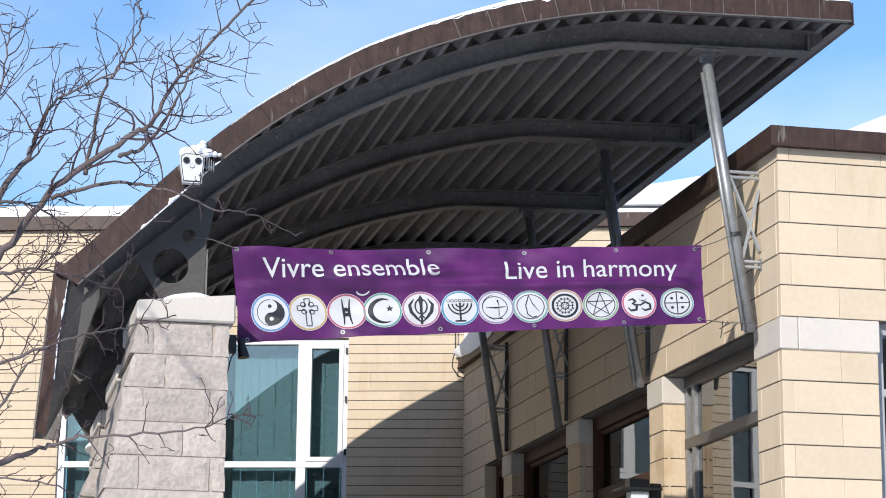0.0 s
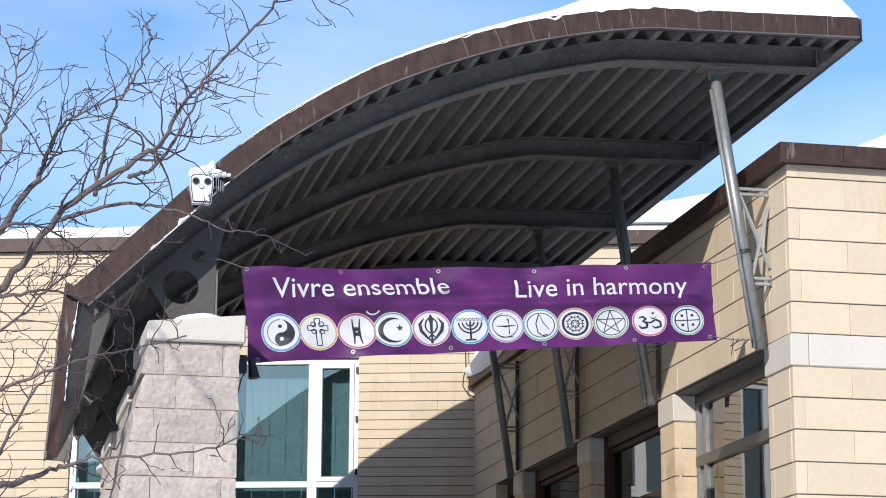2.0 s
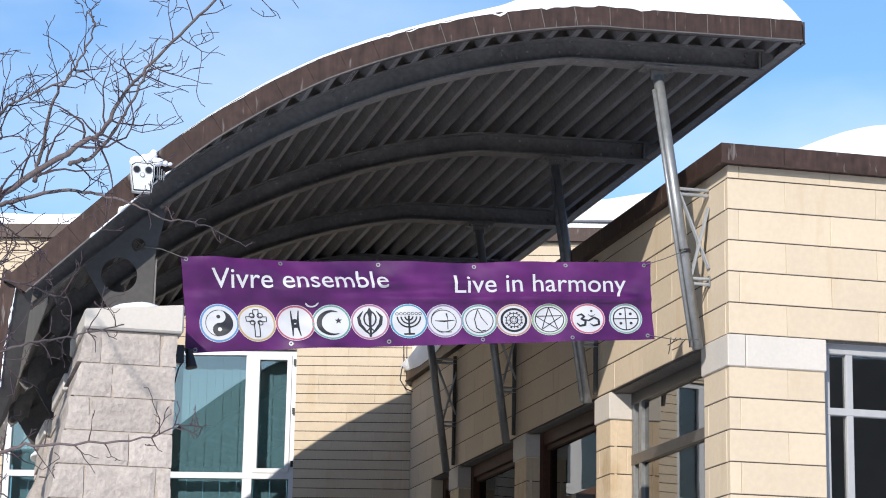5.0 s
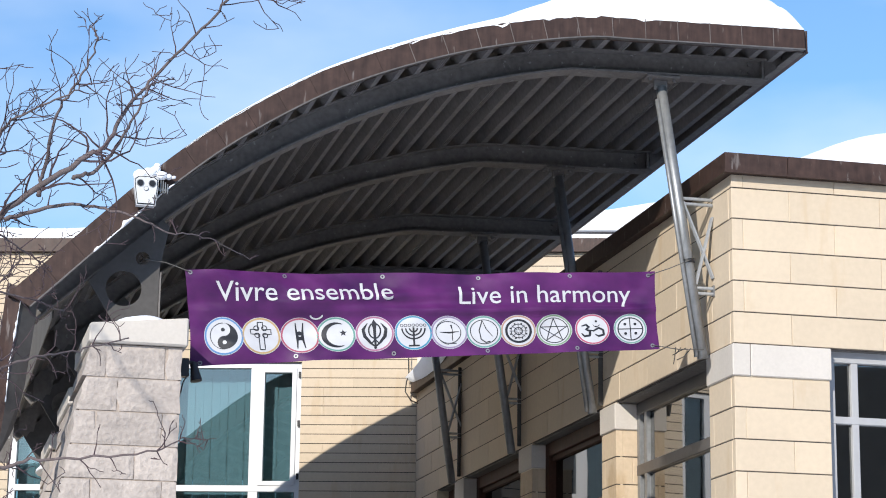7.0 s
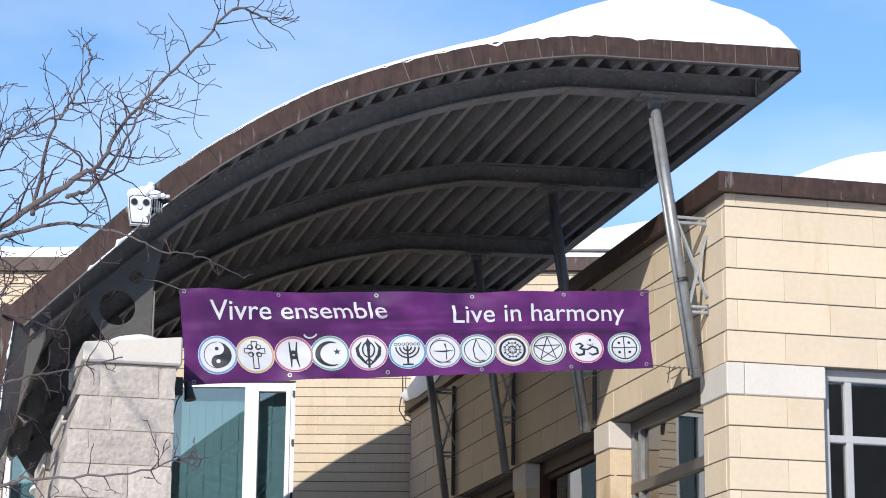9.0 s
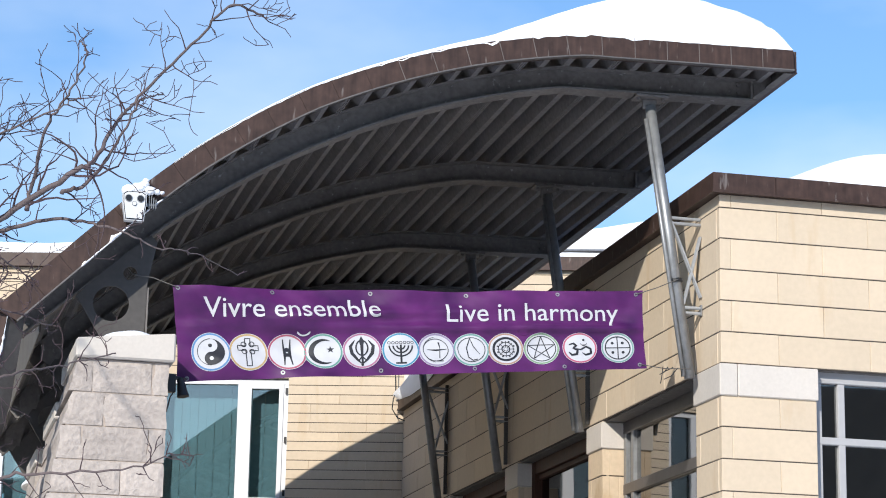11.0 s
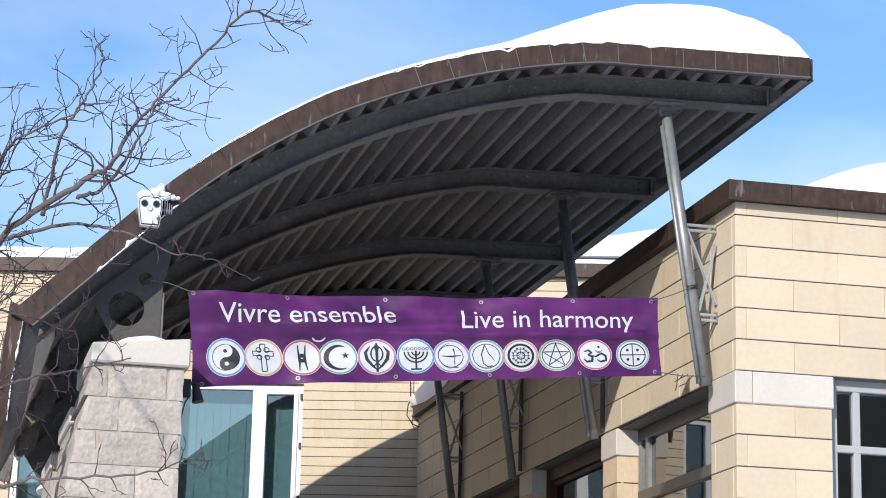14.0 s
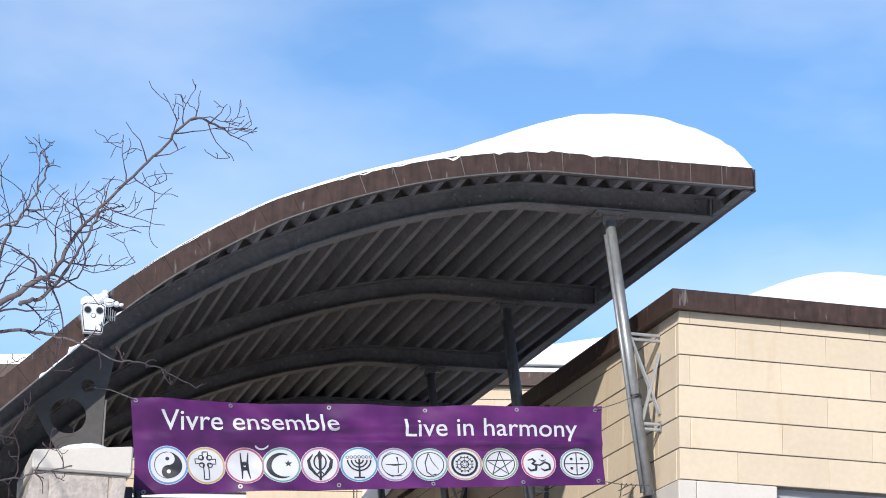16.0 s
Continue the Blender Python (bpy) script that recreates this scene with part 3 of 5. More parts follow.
def canopy_post(y, chord, conduit):
    """A leaning tube, with a conduit beside it or not; chord: the bracket's upright on the wall shows."""
    post = thing("canopy_post", "leaning grey steel tube post with a lattice wall bracket", "post", "canopy posts", at=(0, y, 0))
    part("tube", tubes(((post_at(5.955), PB), 0.035), sides=16), POST, post, "weathered grey steel tube", True)
    if conduit:
        part("conduit", tubes(([Vector((-0.045, -0.014, 0)) + post_at(z) for z in (5.86, 4.18)], 0.015), sides=10), POST, post, smooth=True)
    part("head_plate", boxes(((PT.x - 0.11, -0.075, 5.998), (PT.x + 0.11, 0.075, 6.013)), bevel=0.003), DARKSTEEL, post)
    part("clevis", boxes(((PT.x - 0.045, -0.012, 5.93), (PT.x + 0.045, 0.012, 5.998)), bevel=0.004), DARKSTEEL, post)
    for dx in (-0.08, 0.08):
        part("bolt", tubes((((PT.x + dx, -0.03, 5.98), (PT.x + dx, -0.03, 5.998)), 0.012), sides=6), DARKSTEEL, post)
    if chord:
        bracket = part("wall_chord", boxes(((XS - 0.036, -0.010, 4.235), (XS - 0.004, 0.010, 5.25)), bevel=0.003), FOOTSTEEL, post, "upright steel angle on the wall")
    else:
        bracket = part("wall_plate", boxes(((XS - 0.010, -0.02, 4.58), (XS - 0.002, 0.02, 4.65))), POST, post)
    for z in (5.215, 4.63):
        q = post_at(z)
        for dz in (0.0, -0.035):
            part("tie_bar", tubes((((q.x + 0.02, 0, z + dz), (XS - 0.004, 0, z + dz)), 0.011), sides=8), TRUSS, bracket)
    for za, zb in ((5.19, 4.70), (4.65, 5.10)):
        for off in (-0.012, 0.012):
            a, b = post_at(za), Vector((XS - 0.006, 0, zb))
            part("diagonal", tubes((((a.x + 0.03, off, za), (b.x, off, zb)), 0.0085), sides=6), TRUSS, bracket)
    return post


post = canopy_post(FRAMES[0], False, True)
p = post_at(4.80)
d = (PB - PT).normalized()
part("clamp", tubes(((p - d * 0.012, p + d * 0.012), 0.046), sides=14), BLACKPLASTIC, post, "black band clamp")
canopy_post(FRAMES[1], True, True)
rear = canopy_post(FRAMES[2], True, False)
copy_thing(rear, pose(0, FRAMES[3], 0))

# ---- stone piers under the canopy's foot ----
PIER_Y, CAPZ = 12.76, 3.961


def stone(bm, lo, hi, lean0, lean1, seed):
    """A split-faced stone; lean0/lean1: how far its left end moves out at its top and foot."""
    (x0, y0, z0), (x1, y1, z1) = lo, hi
    nx, nz = max(2, int((x1 - x0) / 0.03)), 6
    grid = []
    for j in range(nz + 1):
        row = []
        for i in range(nx + 1):
            t, s = i / nx, j / nz
            xa = x0 - (lean1 + (lean0 - lean1) * s) * 1.0
            x = xa + (x1 - xa) * t
            z = z0 + (z1 - z0) * s
            edge = i in (0, nx) or j in (0, nz)
            y = y0 + (0.003 if edge else 0.0) - 0.0065 * (0.35 if edge else 1) * (noise.noise((x * 7 + seed, z * 7, seed * 1.7)) + 0.4 + 0.4 * noise.noise((x * 22, z * 22, seed)))
            if i in (0, nx):
                x += (0.022 if i == 0 else 0.008) * noise.noise((seed, z * 11, 3.1))
            row.append((x, y, z))
        grid.append(row)
    vs = [[bm.verts.new(p) for p in r] for r in grid]
    bk = [[bm.verts.new((r[i][0], y1 + 0.01 * noise.noise((r[i][0] * 8, r[i][2] * 8, seed)), r[i][2])) for i in (0, nx)] for r in grid]
    for j in range(nz):
        for i in range(nx):
            bm.faces.new((vs[j][i], vs[j][i + 1], vs[j + 1][i + 1], vs[j + 1][i]))
        bm.faces.new((bk[j][0], vs[j][0], vs[j + 1][0], bk[j + 1][0]))
        bm.faces.new((vs[j][nx], bk[j][1], bk[j + 1][1], vs[j + 1][nx]))
        bm.faces.new((bk[j][1], bk[j][0], bk[j + 1][0], bk[j + 1][1]))
    bm.faces.new([*vs[nz], bk[nz][1], bk[nz][0]])
    bm.faces.new([bk[0][0], bk[0][1], *vs[0][::-1]])


def stone_pier(y, batter, top_left=1.0, flare=0.0):
    """A pier whose face leans out by batter, and by flare more below its upper stones."""
    def edge(z):
        return top_left - batter * (CAPZ - z) - flare * max(0.0, 3.70 - max(z, 2.6))
    pier = thing("stone_pier", "battered pier of split grey limestone with a snow-capped coping stone", "pier", "canopy piers", at=(0, y, 0))
    core = boxes(((top_left + 0.02, 0.008, 0), (1.495, 0.95, CAPZ)))
    for v in core.verts:
        if v.co.x < 1.1:
            v.co.x = edge(v.co.z) + 0.02
    part("mortar_core", core, PIERJOINT, pier, "pinkish mortar")
    CUTS = ((0.18, 0.82), (0.35,), (0.19, 0.83), (0.60,), (0.25, 0.53, 0.87), (0.45,))
    z, k = CAPZ, 0
    while z > 0.05:
        h = min(0.194, z)
        left = edge(z)
        xs = [left] + [left + (1.51 - left) * c for c in CUTS[k % len(CUTS)]] + [1.51]
        for i, (a, b) in enumerate(zip(xs, xs[1:])):
            bm = bmesh.new()
            stone(bm, (a + 0.003, 0.0, z - h + 0.004), (b - 0.003, 0.97, z - 0.004), 0.0, edge(z) - edge(z - h) if i == 0 else 0.0, k * 3.7 + i * 1.3)
            part("stone", bm, LIMESTONE, pier, smooth=False)
        z -= h
        k += 1
    bm = boxes(((top_left - 0.012, -0.035, CAPZ + 0.002), (1.54, 1.02, 4.13)), bevel=0.01)
    for v in bm.verts:
        if v.co.z > 4.0:
            v.co.z += (v.co.x - 1.54) * 0.10
    part("coping_stone", bm, CAST, pier, "smooth pale coping stone")
    bm = bmesh.new()
    bmesh.ops.create_uvsphere(bm, u_segments=24, v_segments=12, radius=1)
    for v in bm.verts:
        v.co = Vector((1.31 + v.co.x * 0.20, 0.42 + v.co.y * 0.44, 4.105 + max(v.co.z, -0.1) * (0.075 + 0.02 * noise.noise(v.co * 1.5))))
    part("snow_cap", bm, SNOW, pier, "rounded snow cap", True)
    return pier


stone_pier(PIER_Y, 0.17, 0.985)
stone_pier(PIER_Y + FRAMES[1] - FRAMES[0], 0.06, 1.045, 0.34)
stone_pier(PIER_Y + FRAMES[2] - FRAMES[0], 0.02, 1.075)
stone_pier(PIER_Y + FRAMES[3] - FRAMES[0], 0.02, 1.20)

# perforated gusset plates between pier and frame
gusset = thing("gusset_plate", "charcoal steel gusset plate pierced by two round holes", "gusset plate", "gusset plates", at=(0, FRAMES[0], 0))
loops = [[(0.99, 4.42), (1.20, 4.63), (1.42, 4.82), (1.46, 4.78), (1.41, 4.52), (1.405, 4.14), (1.17, 4.14)], ring(1.20, 4.385, 0.107), ring(1.305, 4.575, 0.042, 20)]
bm = flat_shape(loops, 0.014)
for v in bm.verts:
    v.co = Vector((v.co.x, v.co.z - 0.07, v.co.y))
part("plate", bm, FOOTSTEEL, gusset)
bm = bmesh.new()
hexa(bm, ((1.408, -0.10, 4.14), (1.418, -0.10, 4.14), (1.418, 0.1, 4.14), (1.408, 0.1, 4.14)), ((1.412, -0.07, 4.50), (1.422, -0.07, 4.50), (1.422, 0.07, 4.50), (1.412, 0.07, 4.50)))
part("stiffener", bm, DARKSTEEL, gusset)
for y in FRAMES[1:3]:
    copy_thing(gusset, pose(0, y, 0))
# the rearmost plate is unpierced
gusset = thing("gusset_plate", "plain charcoal steel gusset plate at the rear frame", "gusset plate", "gusset plates", at=(0, FRAMES[3], 0))
bm = flat_shape(loops[:1], 0.014)
for v in bm.verts:
    v.co = Vector((v.co.x, v.co.z - 0.07, v.co.y))
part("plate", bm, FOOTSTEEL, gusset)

# ---- banner ----
BAN_Y = 13.21
TL, TR, BR, BL = (1.557, 4.517), (4.536, 4.700), (4.562, 4.200), (1.613, 3.933)
banner = thing("banner", "wrinkled purple vinyl banner with white lettering and twelve round emblems", "banner")


def cloth(u, v, out=0.0):
    """A place on the banner: u along, v down, both 0 to 1; out: metres in front of the cloth."""
    x = (TL[0] + (TR[0] - TL[0]) * u) * (1 - v) + (BL[0] + (BR[0] - BL[0]) * u) * v
    z = (TL[1] + (TR[1] - TL[1]) * u) * (1 - v) + (BL[1] + (BR[1] - BL[1]) * u) * v
    x += 0.012 * math.sin(v * 3.1) * (1 if u > 0.5 else -1) * abs(2 * u - 1) ** 6 * -1
    z += -0.012 * math.sin(math.pi * u) * (1 - v) + 0.004 * math.sin(u * 19) * (1 - v)
    # diagonal tension folds and one long crease between lettering and emblems
    f = 0.030 * math.sin(9.0 * v - 9 * u + 1.2) * math.exp(-((u - 0.16) / 0.2) ** 2)
    f += 0.046 * math.exp(-((v - 0.46 - 0.08 * (u - 0.6)) / 0.05) ** 2) * (0.25 + 0.75 * min(1, max(0, u * 1.6 - 0.2)))
    f += 0.036 * math.exp(-((v - 0.30 + 0.25 * (u - 0.35)) / 0.06) ** 2) * math.exp(-((u - 0.38) / 0.2) ** 2)
    f += 0.026 * noise.noise((u * 9 + v * 2, v * 2.0, 5.0)) + 0.011 * noise.noise((u * 22 - v * 6, v * 5, 9.0))
    f += 0.010 * math.sin(30 * (u - 0.06 * v) + 3 * v) * math.exp(-(v / 0.22) ** 2) * 0.6
    f *= min(1.0, 0.25 + 12 * (1 - u))          # the hem is drawn straight
    f += 0.05 * math.sin(math.pi * u) * (v - 0.5)
    return Vector((x, BAN_Y - f - out, z))


NU, NV = 150, 30
bm = bmesh.new()
vs = [[bm.verts.new(cloth(i / NU, j / NV)) for i in range(NU + 1)] for j in range(NV + 1)]
bk = [[bm.verts.new(cloth(i / NU, j / NV, -0.0015)) for i in range(NU + 1)] for j in range(NV + 1)]
for j in range(NV):
    for i in range(NU):
        bm.faces.new((vs[j + 1][i], vs[j + 1][i + 1], vs[j][i + 1], vs[j][i]))
        bm.faces.new((bk[j][i], bk[j][i + 1], bk[j + 1][i + 1], bk[j + 1][i]))
part("cloth", bm, PURPLE, banner, "purple printed vinyl", True)


def lay(bm, at, out):
    """Moves flat work (x, y in cloth units by at) onto the cloth."""
    for v in bm.verts:
        u, w = at(v.co.x, v.co.y)
        v.co = cloth(u, w, out + v.co.z)
    return bm


def refine(bm, longest):
    for _ in range(5):
        long = [e for e in bm.edges if e.calc_length() > longest]
        if not long:
            break
        bmesh.ops.subdivide_edges(bm, edges=long, cuts=1, use_grid_fill=False)
        bmesh.ops.triangulate(bm, faces=[f for f in bm.faces if len(f.verts) > 3])


def spell(words, u0, u1, v0, v1, height):
    """Words on the cloth, letter by letter; each letter is a part."""
    def width(s):
        cu = bpy.data.curves.new("w", "FONT")
        cu.body, cu.size = s + "|", 1.0
        ob = new("w", cu)
        bpy.context.view_layer.update()
        w = max(c[0] for c in ob.bound_box)
        bpy.data.objects.remove(ob)
        return w
    base, total = width(""), width(words) - width("")
    for i, ch in enumerate(words):
        if ch == " ":
            continue
        x0 = width(words[:i]) - base
        bm = letters(ch, 1.0)
        refine(bm, 0.12)
        lay(bm, lambda x, y: (u0 + (u1 - u0) * (x + x0) / total, v0 + (v1 - v0) * (x + x0) / total - y / 0.69 * height), 0.0045)
        part("letter", bm, PRINT, banner)


spell("Vivre ensemble", 0.061, 0.428, 0.325, 0.325, 0.205)
spell("Live in harmony", 0.564, 0.944, 0.37, 0.38, 0.215)


# round emblems: a white disc, a coloured ring, a black sign
def disc_mesh(r0, r1, rings=5, n=40):
    bm = bmesh.new()
    vs = [[bm.verts.new(((r0 + (r1 - r0) * j / rings) * math.cos(2 * math.pi * i / n), (r0 + (r1 - r0) * j / rings) * math.sin(2 * math.pi * i / n), 0)) for i in range(n)] for j in range(rings + 1)]
    for a, b in zip(vs, vs[1:]):
        for i in range(n):
            bm.faces.new((a[i], b[i], b[(i + 1) % n], a[(i + 1) % n]))
    return bm


def stroke(bm, pts, w):
    """A flat line of width w (or widths) along points, finely cut."""
    fine = []
    ws = w if isinstance(w, (list, tuple)) else [w] * len(pts)
    for (p, a), (q, b) in zip(zip(pts, ws), zip(pts[1:], ws[1:])):
        n = max(1, int(math.dist(p, q) / 0.12))
        fine += [((p[0] + (q[0] - p[0]) * i / n, p[1] + (q[1] - p[1]) * i / n), a + (b - a) * i / n) for i in range(n)]
    fine.append((pts[-1], ws[-1]))
    prev = None
    for i, (p, ww) in enumerate(fine):
        a, b = fine[max(i - 1, 0)][0], fine[min(i + 1, len(fine) - 1)][0]
        d = math.dist(a, b) or 1
        nx, ny = -(b[1] - a[1]) / d * ww / 2, (b[0] - a[0]) / d * ww / 2
        cur = (bm.verts.new((p[0] + nx, p[1] + ny, 0)), bm.verts.new((p[0] - nx, p[1] - ny, 0)))
        if prev:
            bm.faces.new((prev[0], prev[1], cur[1], cur[0]))
        prev = cur


def arc(cx, cy, r, a0, a1, n=16, ry=None):
    return [(cx + r * math.cos(radians(a0 + (a1 - a0) * i / n)), cy + (ry or r) * math.sin(radians(a0 + (a1 - a0) * i / n))) for i in range(n + 1)]


def fill(bm, loop):
    sub = flat_shape([loop], 0)
    refine(sub, 0.25)
    me = bpy.data.meshes.new("f")
    sub.to_mesh(me)
    sub.free()
    bm.from_mesh(me)
    bpy.data.meshes.remove(me)


def dot(bm, x, y, r):
    fill(bm, ring(x, y, r, 14))


def star(cx, cy, r, k=0.42):
    return [(cx + (r if i % 2 == 0 else r * k) * math.sin(math.pi * i / 5), cy + (r if i % 2 == 0 else r * k) * math.cos(math.pi * i / 5)) for i in range(10)]


def sign(k):
    bm = bmesh.new()
    if k == 0:
        fill(bm, arc(0, 0, 0.68, 90, -90, 24) + arc(0, -0.34, 0.34, -90, -270, 14)[1:] + arc(0, 0.34, 0.34, -90, 90, 14)[1:-1])
        stroke(bm, arc(0, 0, 0.68, 90, 270, 20), 0.03)
        dot(bm, -0.02, 0.34, 0.10)
    elif k == 1:
        a, w = 0.13, 0.05
        stroke(bm, [(-a, 0.74), (a, 0.74), (a, 0.36), (0.52, 0.36), (0.52, 0.10), (a, 0.10), (a, -0.74), (-a, -0.74), (-a, 0.10), (-0.52, 0.10), (-0.52, 0.36), (-a, 0.36), (-a, 0.74)], w)
        for x, y in ((-0.2, 0.43), (0.2, 0.43), (-0.2, 0.03), (0.2, 0.03)):
            stroke(bm, arc(x, y, 0.13, 0, 360, 14), 0.045)
    elif k == 2:
        for s in (-1, 1):
            stroke(bm, [(s * 0.19, 0.72), (s * 0.165, 0.35), (s * 0.13, 0.0), (s * 0.155, -0.36), (s * 0.20, -0.72)], [0.05, 0.09, 0.15, 0.09, 0.05])
        fill(bm, [(-0.2, 0.04), (-0.1, -0.03), (0.1, -0.03), (0.2, 0.04), (0.2, -0.16), (0.11, -0.24), (-0.11, -0.24), (-0.2, -0.16)])
        dot(bm, 0.0, 0.16, 0.12)
    elif k == 3:
        fill(bm, arc(-0.02, -0.02, 0.72, 58, 302, 30) + arc(0.14, -0.02, 0.62, 295, 65, 30)[1:-1])
        fill(bm, star(0.36, 0.10, 0.2))
    elif k == 4:
        fill(bm, [(0, 0.82), (0.14, 0.55), (0.08, 0.3), (0.05, -0.7), (-0.05, -0.7), (-0.08, 0.3), (-0.14, 0.55)])
        stroke(bm, arc(0, 0.16, 0.30, 0, 360, 24, 0.42), 0.08)
        for s in (-1, 1):
            stroke(bm, [(s * 0.34, 0.6), (s * 0.58, 0.25), (s * 0.52, -0.15), (s * 0.25, -0.5), (s * 0.02, -0.72)], [0.03, 0.16, 0.18, 0.12, 0.05])
            stroke(bm, [(s * 0.02, -0.35), (s * 0.2, -0.55), (s * 0.3, -0.5)], 0.07)
        dot(bm, 0, -0.78, 0.07)
    elif k == 5:
        for r in (0.2, 0.4, 0.6):
            stroke(bm, arc(0, 0.25, r, 180, 360, 18), 0.08)
        stroke(bm, [(0, 0.3), (0, -0.72)], 0.10)
        stroke(bm, [(-0.28, -0.74), (0.28, -0.74)], 0.09)
        for i in range(7):
            stroke(bm, arc((i - 3) * 0.2, 0.42, 0.075, 0, 360, 10), 0.03)
    elif k == 6:
        stroke(bm, arc(-0.05, 0.0, 0.66, 0, 360, 32), 0.04)
        stroke(bm, arc(0.05, 0.02, 0.76, 100, 260, 20), 0.025)
        stroke(bm, [(-0.5, 0.02), (0.0, -0.02), (0.52, 0.03)], [0.03, 0.10, 0.03])
        stroke(bm, [(0.12, 0.45), (0.17, 0.1), (0.15, -0.5)], [0.10, 0.03, 0.05])
        stroke(bm, [(0.0, -0.66), (0.35, -0.66)], 0.05)
    elif k == 7:
        stroke(bm, arc(0, 0, 0.74, 0, 360, 32), 0.045)
        stroke(bm, [(-0.05, 0.70), (0.12, 0.2), (0.45, -0.3)], [0.03, 0.05, 0.03])
        stroke(bm, [(-0.05, 0.70), (-0.25, 0.1), (-0.2, -0.45), (0.05, -0.66), (0.3, -0.6)], 0.055)
    elif k == 8:
        stroke(bm, arc(0, 0, 0.68, 0, 360, 36), 0.13)
        stroke(bm, arc(0, 0, 0.42, 0, 360, 24), 0.04)
        stroke(bm, arc(0, 0, 0.22, 0, 360, 18), 0.06)
        for i in range(8):
            a = i * math.pi / 4
            stroke(bm, [(0.08 * math.cos(a), 0.08 * math.sin(a)), (0.5 * math.cos(a), 0.5 * math.sin(a))], 0.035)
            dot(bm, 0.48 * math.cos(a + 0.4), 0.48 * math.sin(a + 0.4), 0.05)
    elif k == 9:
        stroke(bm, arc(0, 0, 0.78, 0, 360, 36), 0.05)
        pts = [(0.76 * math.sin(2 * math.pi * i * 2 / 5), 0.76 * math.cos(2 * math.pi * i * 2 / 5)) for i in range(6)]
        stroke(bm, pts, 0.05)
    elif k == 10:
        stroke(bm, [(-0.62, 0.22), (-0.35, 0.32), (-0.2, 0.15), (-0.4, 0.0), (-0.15, -0.12), (-0.2, -0.4), (-0.5, -0.45), (-0.66, -0.25)], [0.05, 0.13, 0.15, 0.1, 0.14, 0.15, 0.13, 0.05])
        stroke(bm, [(-0.3, -0.02), (0.05, -0.1), (0.35, 0.1), (0.6, -0.05), (0.62, -0.35), (0.3, -0.45), (0.1, -0.3)], [0.05, 0.1, 0.12, 0.13, 0.14, 0.12, 0.04])
        stroke(bm, arc(0.22, 0.38, 0.2, 200, 340, 10), [0.03] * 4 + [0.08] * 3 + [0.03] * 4)
        dot(bm, 0.22, 0.52, 0.07)
    else:
        stroke(bm, arc(0, 0, 0.74, 0, 360, 36), 0.07)
        stroke(bm, [(-0.74, 0), (0.74, 0)], 0.06)
        stroke(bm, [(0, 0.74), (0, -0.74)], 0.06)
        for x, y in ((-0.3, 0.32), (0.3, 0.32), (-0.3, -0.3), (0.3, -0.3)):
            dot(bm, x, y, 0.09)
    return bm


NAMES = ("two-tone swirl", "ringed cross", "raised-arms figure", "crescent and star", "crossed blades", "branched candlestick",
         "chalice", "pointed leaf", "spoked wheel", "five-pointed star", "curling letter", "quartered circle")
EU = (0.070, 0.148, 0.229, 0.303, 0.383, 0.464, 0.540, 0.615, 0.690, 0.768, 0.852, 0.938)
for k, u in enumerate(EU):
    uc, vc = u, 0.698 + 0.034 * u
    rx, ry = 0.0420 - 0.0035 * u, 0.212 - 0.022 * u
    at = lambda x, y: (uc + x * rx, vc - y * ry)
    em = part("emblem", lay(disc_mesh(0.0, 0.875), at, 0.003), PRINT, banner, "white disc with a black " + NAMES[k], True)
    part("emblem_ring", lay(disc_mesh(0.875, 0.965, 1), at, 0.0032), RINGS[k], em)
    part("emblem_rim", lay(disc_mesh(0.965, 0.99, 1), at, 0.0028), PRINT, em)
    part("emblem_sign", lay(sign(k), at, 0.0046), INK, em)
    if k == 0:
        bm = bmesh.new()
        dot(bm, 0.0, -0.34, 0.10)
        part("emblem_dot", lay(bm, at, 0.006), PRINT, em)
# eyelets and wind slits
for u, v in [(0.205, 0.04), (0.410, 0.045), (0.614, 0.05), (0.812, 0.045), (0.985, 0.05), (0.01, 0.03),
             (0.215, 0.94), (0.420, 0.945), (0.620, 0.95), (0.815, 0.955), (0.02, 0.97), (0.985, 0.95)]:
    part("eyelet", lay(disc_mesh(0.45, 1.0, 2, 16), lambda x, y: (u + x * 0.0046, v - y * 0.025), 0.004), POST, banner, "metal eyelet", True)
for u, v, m in ((0.264, 0.475, PRINT), (0.731, 0.50, PURPLE)):
    bm = bmesh.new()
    stroke(bm, arc(0, 0.2, 1, 200, 340, 14), [0.04] + [0.26] * 13 + [0.04])
    part("wind_slit", lay(bm, lambda x, y: (u + x * 0.014, v - y * 0.06), 0.006), m, banner, "curved wind slit flap")

# cords that hold the banner
def cord(pts, r=0.003, label="thin dark cord holding the banner", mat=ROPE):
    return part("cord", tubes((pts, r), sides=6), mat, banner, label)


